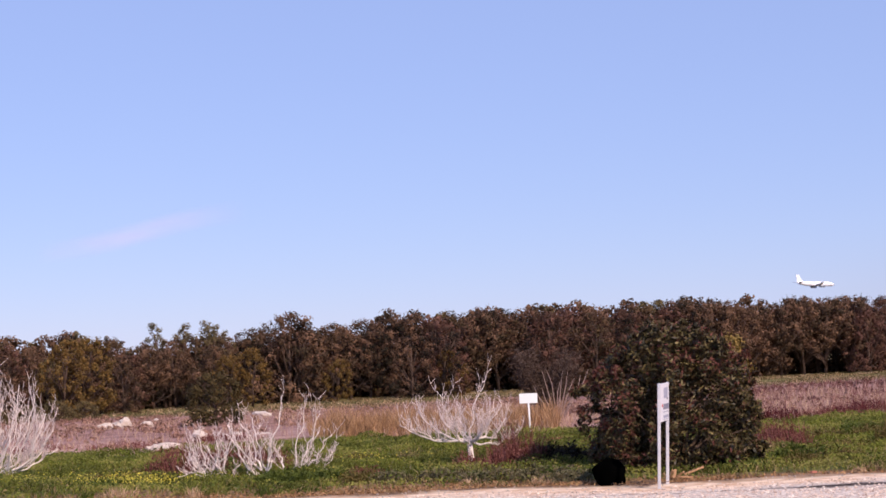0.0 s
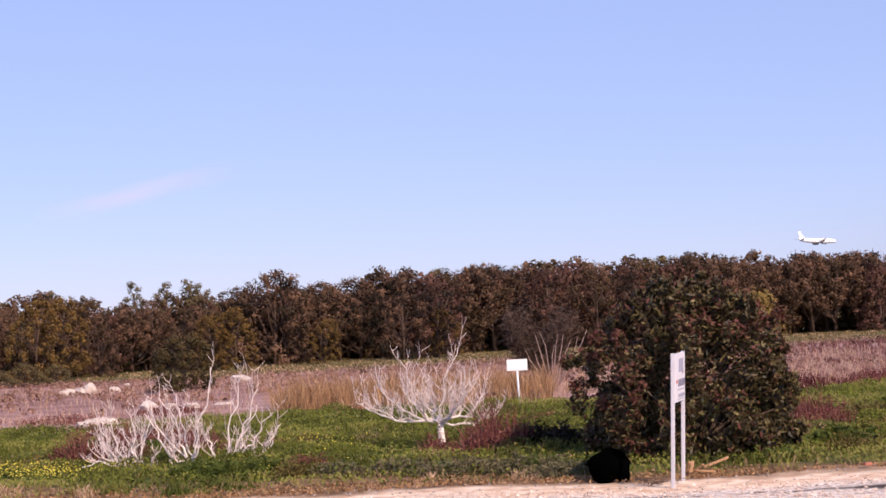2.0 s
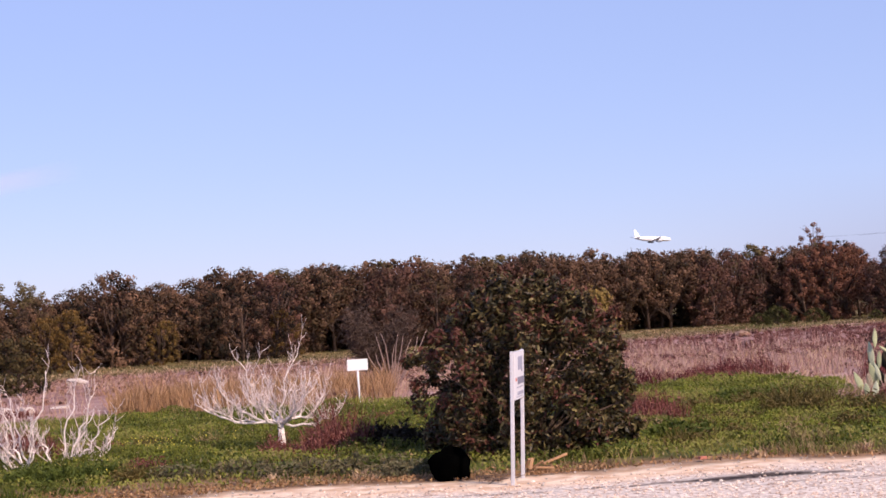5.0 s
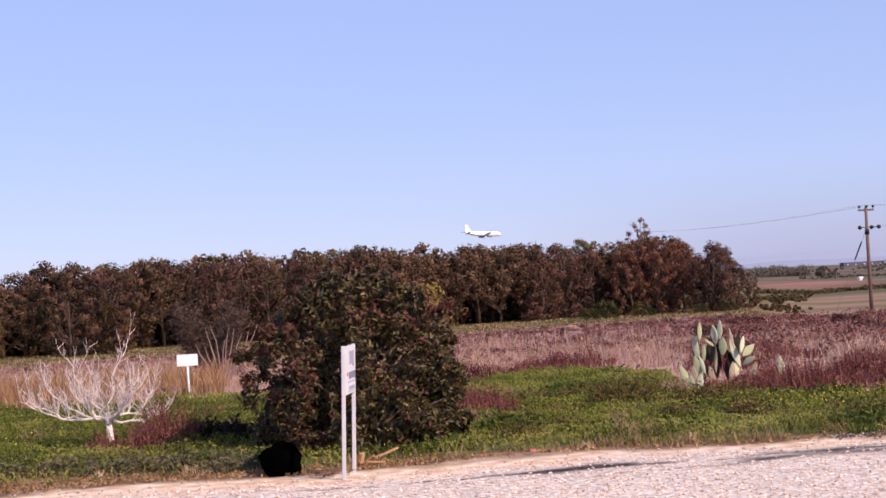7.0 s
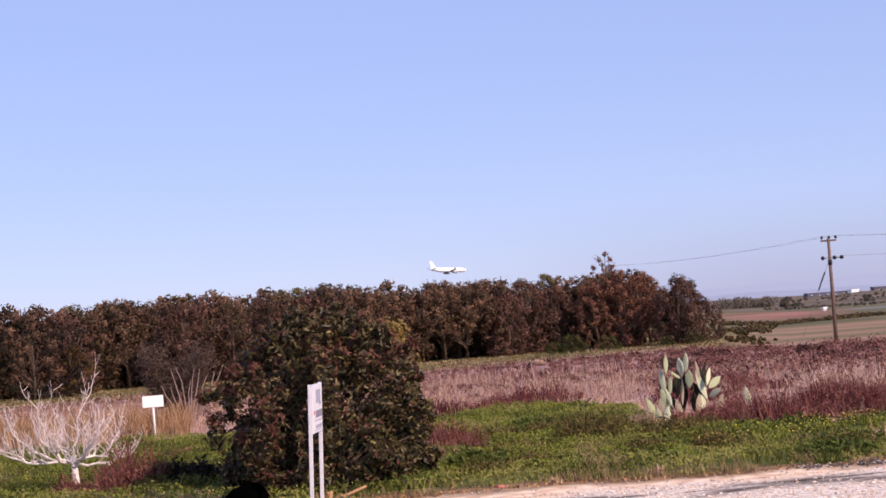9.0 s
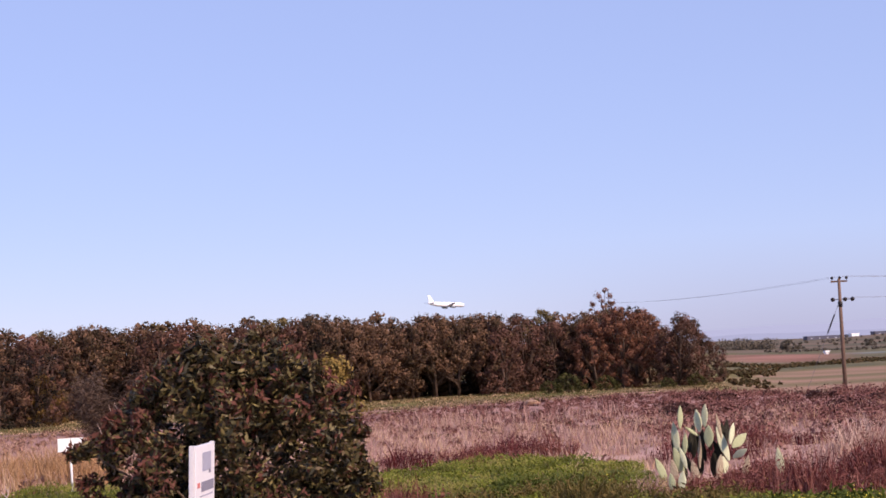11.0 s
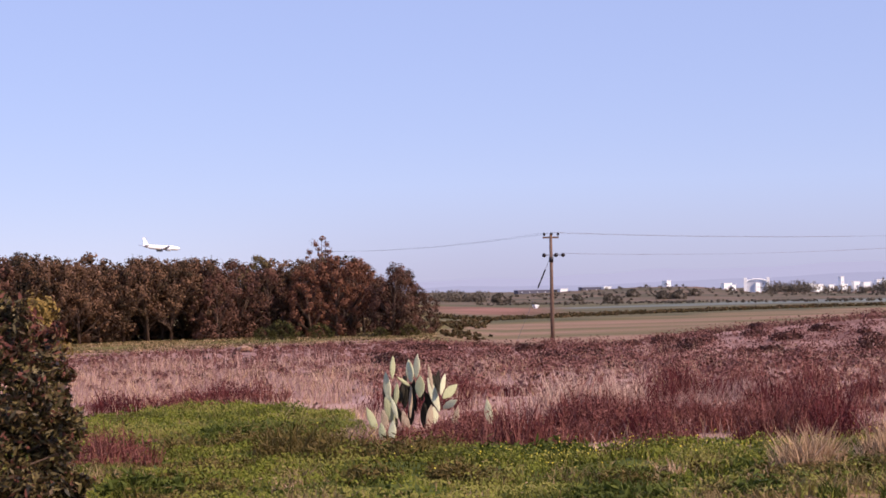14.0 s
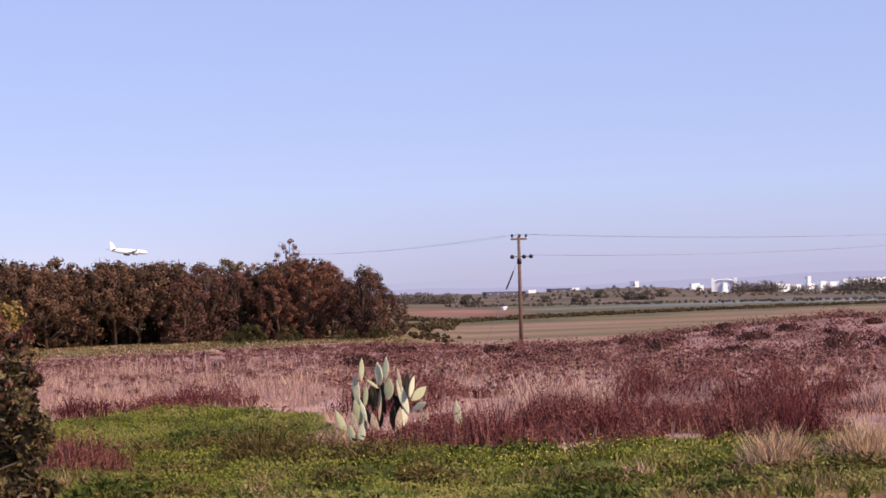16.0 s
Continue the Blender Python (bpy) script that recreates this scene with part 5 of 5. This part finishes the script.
# fallen leaves and bits of straw on the verge
px = np.concatenate([r.uniform(-9, 4.5, 5600), r.uniform(4.5, 16, 700)])
py = road_edge(px) + np.abs(r.normal(0.1, 1, len(px))) * np.interp(px, [3, 6], [0.8, 0.35])
p = on_ground(px, py, 0.015)
stuff("leaf_litter", leaves("leaf_litter", p, 0.035, LITTER, r, 1.7), "brown leaf litter along the road's verge", "leaf litter")

# ---- stones and clutter ----
def rock(x, y, size, seed, mat=ROCK, label="pale limestone boulder in the scrub", name="boulder", group="field stones", dz=0.0, category="stone"):
    ob = new(name, Shape().lump(size, seed, 2, 0.5, flat=0.4).mesh(name, mat))
    ob.matrix_world = pose(x, y, float(ground_height(x, y)) + size[2] * 0.35 + dz, 0, 0, seed * 47)
    return tagged(ob, label, category, group)


for i, (x_, y_, s) in enumerate(((-15.9, 78.6, (0.5, 0.25, 0.2)), (-15.2, 80.0, (0.42, 0.3, 0.42)), (-15.55, 79.4, (0.45, 0.3, 0.24)), (-14.2, 81.1, (0.35, 0.3, 0.22)), (-15.2, 91.5, (0.22, 0.2, 0.16)), (-9.5, 63.8, (0.2, 0.2, 0.12)), (-9.3, 92.8, (0.7, 0.4, 0.25)), (-20.8, 76, (0.4, 0.3, 0.25)), (33.4, 112.5, (0.8, 0.5, 0.3)))):
    rock(x_, y_, s, i + 1, ROCK if i < 8 else BROWN_STONE, "pale limestone boulder in the scrub" if i < 8 else "weathered brown boulder near the grove")
for i, (x_, y_, s) in enumerate(((-7.6, 47.2, (0.55, 0.25, 0.24)), (-7.0, 47.5, (0.4, 0.25, 0.2)), (-7.55, 39.2, (0.42, 0.2, 0.14)), (-5.95, 51.5, (0.4, 0.2, 0.08)), (-7.95, 39.3, (0.3, 0.2, 0.12)), (-6.5, 47.8, (0.3, 0.2, 0.18)))):
    rock(x_, y_, s, i + 21, ROCK, "flat white slab of broken concrete", "rubble_slab", "white rubble", category="rubble")

r = np.random.default_rng(99)
gravel = [Shape().lump((1, 0.8, 0.55), 60 + i, 1, 0.5).mesh("stone", (ROCK, ROCK_DARK)[i % 2]) for i in range(6)]
bed = tagged(new("gravel_bed"), "loose pale gravel along the road's edge", "gravel", kind="structure")
for i in range(280):
    px = r.uniform(-2, 14)
    py = float(road_edge(px)) - abs(r.normal(0, 0.9)) + 0.15
    s = r.uniform(0.008, 0.026)
    o = part("stone", gravel[2 * r.integers(0, 3)], bed)
    o.matrix_world = pose(px, py, s * 0.2 - 0.01, 0, 0, r.uniform(0, 360)) @ Matrix.Diagonal((s, s, s, 1))
px, py = r.uniform(-3, 14.5, 9000), r.uniform(14.2, 20.6, 9000)
good = py < road_edge(px) - 0.5 - np.interp(px, [4, 7, 9], [0.8, 0.6, 0.0]) * r.uniform(0, 1, 9000)
good &= ~((np.abs(py - np.interp(px, [4.4, 5.5, 6.4, 7.0], [18.8, 18.82, 19.0, 18.7])) < 0.3) & (px > 4.4) & (px < 7.0) & (r.uniform(size=9000) < 0.85))
in_band = np.abs(py - np.interp(px, [7.2, 7.6, 8.5, 9.5, 10.5, 12, 16], [18.1, 18.2, 18.6, 18.55, 18.0, 17.4, 15.6])) < np.interp(px, [7.2, 7.7, 8.6, 16], [0.03, 0.25, 0.5, 0.55])
good &= ~(in_band & (px > 7.2) & (r.uniform(size=9000) < 0.75))
px, py = px[good], py[good]
n = len(px)
k = r.uniform(0.01, 0.026, n)[:, None, None]
octa = np.array([(1, 0, 0), (0, 1, 0), (-1, 0, 0), (0, -1, 0), (0, 0, 0.7), (0, 0, -0.7)])[None] * r.uniform(0.7, 1.3, (n, 6, 1)) * k
octa = octa + np.stack([px, py, 0 * px - 0.012], 1)[:, None, :]
f = np.array([(0, 1, 4), (1, 2, 4), (2, 3, 4), (3, 0, 4), (1, 0, 5), (2, 1, 5), (3, 2, 5), (0, 3, 5)])
stuff("gravel_chips", mesh("gravel_chips", octa.reshape(-1, 3), (np.arange(n)[:, None, None] * 6 + f).reshape(-1, 3), CHIPS), "loose pale gravel chips on the road", "gravel")
dark = tagged(new("stone_heap"), "low heap of dark broken asphalt stones", "stones")
for i in range(260):
    px = r.uniform(9.75, 11.4)
    py = 19.98 - 0.12 * (px - 9.9) + r.normal(0, 0.2)
    s = r.uniform(0.01, 0.034)
    o = part("stone", gravel[r.integers(0, 6) if i % 3 == 0 else 1 + 2 * r.integers(0, 3)], dark)
    o.matrix_world = pose(px, py, s * 0.3 + 0.0, 0, 0, r.uniform(0, 360)) @ Matrix.Diagonal((s, s, s, 1))

sack = new("plastic_sack", Shape().lump((0.25, 0.2, 0.25), 8, 3, 0.45, flat=0.3).mesh("plastic_sack", SACK, True))
sack.matrix_world = pose(2.3, 20.72, 0.16)
tagged(sack, "black plastic sack at the foot of the bush", "sack")


def timber(x, y, L, turn, tilt, z):
    ob = new("timber_offcut", Shape().box((-L / 2, -0.022, -0.014), (L / 2, 0.022, 0.014), bevel=0.006).mesh("timber_offcut", TIMBER))
    ob.matrix_world = pose(x, y, z, 5, tilt, turn)
    tagged(ob, "broken pale timber offcut lying by the bush", "timber", "timber offcuts")


for t in ((3.82, 21.35, 0.42, 25, -14, 0.12), (3.5, 21.0, 0.24, -40, -30, 0.08), (3.44, 21.05, 0.22, 70, -40, 0.1), (3.6, 20.95, 0.28, 10, 6, 0.05), (3.38, 21.05, 0.2, -70, -50, 0.1)):
    timber(*t)
bk = new("brick_fragment", Shape().box((-0.055, -0.04, 0), (0.055, 0.04, 0.04), bevel=0.008).mesh("brick_fragment", BRICK))
bk.matrix_world = pose(5.8, 21.0, 0.015, 0, 0, 15)
tagged(bk, "small red brick fragment on the verge", "brick")
twigs = Shape()
for i in range(46):
    p = Vector((2.72 + r.normal(0, 0.16), 20.15 + r.normal(0, 0.1), r.uniform(0.0, 0.09)))
    q = Vector((r.normal(0, 0.14), r.normal(0, 0.08), r.normal(0, 0.025)))
    twigs.tube([p, p + q], [0.008, 0.004], 4)
tagged(new("twig_pile", twigs.mesh("twig_pile", BARK)), "small heap of dead twigs by the sign", "twigs", kind="stuff")

# ---- the far plain ----
r = np.random.default_rng(123)


def hedge(az0, az1, d0, d1, n, h, label, mat=TREE_LEAF, thick=4, leaf=0.38, clump=45):
    """A row of rounded clumps of uneven height, with gaps."""
    k = max(12, n // clump)
    t = r.uniform(0, 1, k)
    a = np.radians(az0 + (az1 - az0) * t)
    dist = d0 + (d1 - d0) * t + r.normal(0, thick, k)
    hh = h * r.uniform(0.35, 1.15, k)
    cen = on_ground(dist * np.sin(a), dist * np.cos(a))
    pick = r.integers(0, k, n)
    p = cen[pick] + unit(n, r) * hh[pick][:, None] * np.array([0.75, 0.75, 0.5]) * r.uniform(0.5, 1.0, n)[:, None]
    p[:, 2] = np.maximum(p[:, 2] + hh[pick] * 0.45, cen[pick, 2] + 0.05)
    stuff("hedge", leaves("hedge", p, leaf, mat, r, 1.5), label, "hedge")


hedge(22.6, 38.5, 244, 366, 15000, 0.62, "long dark hedge along the field", HEDGE_LEAF, 3.0, 0.3, 14)
hedge(22.8, 24.4, 156, 166, 900, 0.3, "low scrub clumps at the field's edge", HEDGE_LEAF, 6, 0.3, 30)
hedge(22.5, 24.4, 190, 225, 1500, 0.55, "low olive scrub beyond the field's edge", HEDGE_LEAF, 14, 0.34, 40)
hedge(24, 38.5, 500, 440, 6000, 0.7, "line of brush at the foot of the rise", HAZED_GREEN, 12, 0.35, 20)
hedge(25, 38.5, 640, 660, 7000, 1.0, "scattered shrubs on the low rise", HAZED_GREEN, 35, 0.4, 30)
hedge(33.5, 34.85, 900, 900, 3600, 6.6, "dark row of trees before the town", HAZED_GREEN, 10, 0.7)
hedge(35.2, 37.2, 900, 900, 1800, 4.0, "dark row of trees beside the town", HAZED_GREEN, 10, 0.6)
hedge(36.9, 39.5, 700, 700, 3500, 5.6, "tall dark trees at the plain's edge", HAZED_GREEN, 10, 0.7)
hedge(22.5, 24.2, 600, 600, 3400, 4.0, "far row of dark trees on the plain", HAZED_GREEN, 8, 0.5)
FAR_BUSH = tree_meshes(170, 2.2, 3.2, HAZED_GREEN, 700, 0.3, 0.05)
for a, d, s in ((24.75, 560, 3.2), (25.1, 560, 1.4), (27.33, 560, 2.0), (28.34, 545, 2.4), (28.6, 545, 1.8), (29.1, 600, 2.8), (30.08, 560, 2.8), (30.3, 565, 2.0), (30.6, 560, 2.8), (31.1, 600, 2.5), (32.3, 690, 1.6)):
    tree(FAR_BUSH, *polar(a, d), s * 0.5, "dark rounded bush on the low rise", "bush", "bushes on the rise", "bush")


def far_house(a, d, w, h, depth=5.0, label="white far building on the plain", z=None, mat=FAR_WALL):
    x, y = polar(a, d)
    base = float(ground_height(x, y)) if z is None else z
    ob = thing("building", x, y, base, 25 - a, label, "building", "far buildings")
    part("wall", Shape().box((-w / 2, 0, -2), (w / 2, depth, h)).mesh("wall", mat), ob)
    part("roof", Shape().box((-w / 2 - 0.2, -0.2, h), (w / 2 + 0.2, depth + 0.2, h + 0.4)).mesh("roof", mat), ob)
    for i in range(max(1, int(w / 5))):
        cx = -w / 2 + (i + 0.5) * w / max(1, int(w / 5))
        part("window", Shape().box((cx - 0.45, -0.08, h * 0.68), (cx + 0.45, -0.01, h * 0.8)).mesh("window", FAR_GLASS), ob)
    return ob


for a, w, z0, z1 in ((32.21, 6.4, -7, 3.6), (32.4, 3.2, -7, 2.2), (33.17, 3.2, -7, 3.4), (34.85, 4.8, -8, 2.3), (35.1, 7.2, -8, 1.5), (35.5, 4.0, -8, 1.1), (35.85, 2.4, -8, 6.8), (35.9, 5.6, -8, 1.3), (36.3, 4.8, -8, 3.1), (36.65, 7.2, -8, 2.5), (37.0, 4.0, -8, 4.1), (37.25, 6.4, -8, 3.7), (37.7, 6.4, -8, 4.5), (38.1, 6.4, -8, 4.7), (38.6, 7.2, -8, 4.6)):
    far_house(a, 1300, w, z1 - z0, z=z0)
xa, ya = polar(33.13, 1300)
aob = thing("hangar", xa, ya, -7, -33.13, "white arched hangar between two white towers", "building")
for sgn in (-1, 1):
    part("tower", Shape().box((sgn * 8.3 - 1.1, 0, 0), (sgn * 8.3 + 1.1, 4, 14.6), bevel=0.1).mesh("tower", FAR_WALL), aob)
pts = [(7.4 * math.cos(t), 0.5, 11.6 + 1.9 * math.sin(t)) for t in np.linspace(0, math.pi, 13)]
part("roof_arch", Shape().tube(pts, [0.55] * 13, 6).mesh("roof_arch", FAR_WALL), aob)
part("front_wall", Shape().box((-7, 1.2, 0), (7, 9, 12.4)).mesh("front_wall", FAR_GLASS), aob)
far_house(26.0, 1100, 27, 3.9, 6, "long low dark shed on the rise", -2.6, FAR_DARK)
far_house(26.87, 1100, 5, 4.4, 6, z=-2.6)
far_house(27.78, 1100, 13, 5.0, 6, "long low dark shed on the rise", -2.6, FAR_DARK)
far_house(28.3, 1100, 5, 5.2, 6, z=-2.6)
far_house(30.3, 1200, 3, 9.0, 8, z=-3.0)
far_house(25.93, 400, 0.6, 0.4, 0.9, "small white hut in the fields")


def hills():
    """Hills at the end of the plain; their haze is a glow in the material."""
    haze = bpy.data.materials.new("haze_glow_hills")
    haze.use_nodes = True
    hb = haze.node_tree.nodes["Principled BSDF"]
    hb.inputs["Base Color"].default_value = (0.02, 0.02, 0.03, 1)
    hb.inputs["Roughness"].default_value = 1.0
    # emission paints the haze; two tones for the near and far range
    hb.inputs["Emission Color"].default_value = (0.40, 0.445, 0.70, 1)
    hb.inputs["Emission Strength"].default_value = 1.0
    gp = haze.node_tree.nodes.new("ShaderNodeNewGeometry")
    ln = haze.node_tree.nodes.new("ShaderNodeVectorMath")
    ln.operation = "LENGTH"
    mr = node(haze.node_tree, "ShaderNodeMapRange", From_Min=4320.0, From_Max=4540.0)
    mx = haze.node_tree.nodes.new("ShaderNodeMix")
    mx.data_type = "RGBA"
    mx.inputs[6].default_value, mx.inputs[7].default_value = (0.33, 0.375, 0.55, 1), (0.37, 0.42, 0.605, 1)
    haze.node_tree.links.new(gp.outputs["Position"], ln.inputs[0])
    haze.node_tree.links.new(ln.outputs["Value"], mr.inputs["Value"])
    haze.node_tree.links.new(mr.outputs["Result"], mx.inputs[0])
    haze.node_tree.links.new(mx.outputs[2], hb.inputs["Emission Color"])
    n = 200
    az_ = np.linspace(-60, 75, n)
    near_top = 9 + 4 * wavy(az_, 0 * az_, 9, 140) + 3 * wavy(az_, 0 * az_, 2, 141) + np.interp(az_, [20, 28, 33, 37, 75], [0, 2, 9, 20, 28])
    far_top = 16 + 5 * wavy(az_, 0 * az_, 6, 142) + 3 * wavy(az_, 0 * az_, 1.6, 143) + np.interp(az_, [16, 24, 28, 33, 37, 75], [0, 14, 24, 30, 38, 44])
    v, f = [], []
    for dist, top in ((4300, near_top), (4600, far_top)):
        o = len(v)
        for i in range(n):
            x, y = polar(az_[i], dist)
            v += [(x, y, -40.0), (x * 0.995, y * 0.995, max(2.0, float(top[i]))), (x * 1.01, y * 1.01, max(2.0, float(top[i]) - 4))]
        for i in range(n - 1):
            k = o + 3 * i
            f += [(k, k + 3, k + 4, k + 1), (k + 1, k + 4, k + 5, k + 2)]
    tagged(new("backdrop", mesh("backdrop", v, f, haze)), "mauve hills beyond the plain, haze painted as a glow", "hills", kind="structure")


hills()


def wisp():
    """A faint streak of high cloud."""
    m = bpy.data.materials.new("thin_cloud")
    m.use_nodes = True
    nt = m.node_tree
    out = nt.nodes["Material Output"]
    nt.nodes.remove(nt.nodes["Principled BSDF"])
    tc = nt.nodes.new("ShaderNodeTexCoord")
    n = node(nt, "ShaderNodeTexNoise", Scale=0.02, Detail=5.0)
    mp = nt.nodes.new("ShaderNodeMapping")
    mp.inputs["Scale"].default_value = (0.5, 1.0, 2.0)
    nt.links.new(tc.outputs["Object"], mp.inputs["Vector"])
    nt.links.new(mp.outputs["Vector"], n.inputs["Vector"])
    at = nt.nodes.new("ShaderNodeAttribute")
    at.attribute_name = "thickness"
    mul = nt.nodes.new("ShaderNodeMath")
    mul.operation = "MULTIPLY"
    nt.links.new(n.outputs["Fac"], mul.inputs[0])
    nt.links.new(at.outputs["Fac"], mul.inputs[1])
    tr, df = nt.nodes.new("ShaderNodeBsdfTransparent"), nt.nodes.new("ShaderNodeBsdfDiffuse")
    df.inputs["Color"].default_value = (0.8, 0.58, 0.82, 1)
    ms = nt.nodes.new("ShaderNodeMixShader")
    nt.links.new(mul.outputs[0], ms.inputs[0])
    nt.links.new(tr.outputs[0], ms.inputs[1])
    nt.links.new(df.outputs[0], ms.inputs[2])
    nt.links.new(ms.outputs[0], out.inputs["Surface"])
    u, v = np.meshgrid(np.linspace(-1, 1, 41), np.linspace(-1, 1, 17))
    u, v = u.ravel(), v.ravel()
    pts = np.stack([u * 190, 8 * np.sin(3 * u), 26 * u + v * 24 + 10 * np.sin(2.2 * u)], 1)
    ix = np.arange(41 * 17).reshape(17, 41)
    f = np.stack([ix[:-1, :-1], ix[:-1, 1:], ix[1:, 1:], ix[1:, :-1]], -1).reshape(-1, 4)
    me = mesh("cloud", pts, f, m)
    att = me.attributes.new("thickness", "FLOAT", "POINT")
    att.data.foreach_set("value", (0.3 * np.clip(1 - u * u, 0, 1) * np.clip(1 - v * v, 0, 1) ** 1.5).astype(np.float32))
    ob = new("cloud", me)
    ob.visible_shadow = False
    x, y = polar(-8.32, 3200)
    ob.matrix_world = pose(x, y, 2.4 + 3200 * math.tan(radians(4.20)), 0, 0, 8.32)
    tagged(ob, "faint pinkish streak of high cloud", "cloud", kind="structure")


wisp()


def haze_sheet():
    """Glowing see-through sheet that paints haze low over the far plain, thinning upwards."""
    m = bpy.data.materials.new("painted_haze")
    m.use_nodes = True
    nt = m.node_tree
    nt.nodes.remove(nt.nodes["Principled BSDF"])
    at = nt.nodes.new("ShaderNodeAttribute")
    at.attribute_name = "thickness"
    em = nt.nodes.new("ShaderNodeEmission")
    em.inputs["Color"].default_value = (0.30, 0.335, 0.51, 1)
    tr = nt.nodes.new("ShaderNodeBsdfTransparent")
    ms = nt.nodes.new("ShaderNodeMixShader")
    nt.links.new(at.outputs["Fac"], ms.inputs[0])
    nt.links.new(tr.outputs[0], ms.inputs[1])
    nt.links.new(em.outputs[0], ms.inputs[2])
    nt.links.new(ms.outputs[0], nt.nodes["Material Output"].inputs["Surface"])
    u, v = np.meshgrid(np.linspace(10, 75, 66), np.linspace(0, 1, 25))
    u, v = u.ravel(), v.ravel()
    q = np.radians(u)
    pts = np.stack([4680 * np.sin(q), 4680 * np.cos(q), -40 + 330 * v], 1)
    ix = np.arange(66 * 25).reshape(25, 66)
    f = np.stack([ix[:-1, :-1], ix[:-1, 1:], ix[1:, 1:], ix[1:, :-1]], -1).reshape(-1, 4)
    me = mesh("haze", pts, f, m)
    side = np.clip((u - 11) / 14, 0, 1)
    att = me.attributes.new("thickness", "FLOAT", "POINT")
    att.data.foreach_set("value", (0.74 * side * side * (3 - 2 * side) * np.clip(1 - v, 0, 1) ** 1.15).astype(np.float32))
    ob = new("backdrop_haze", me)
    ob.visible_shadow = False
    tagged(ob, "glowing sheet painted as grey-blue haze over the plain", "haze", kind="structure")


haze_sheet()
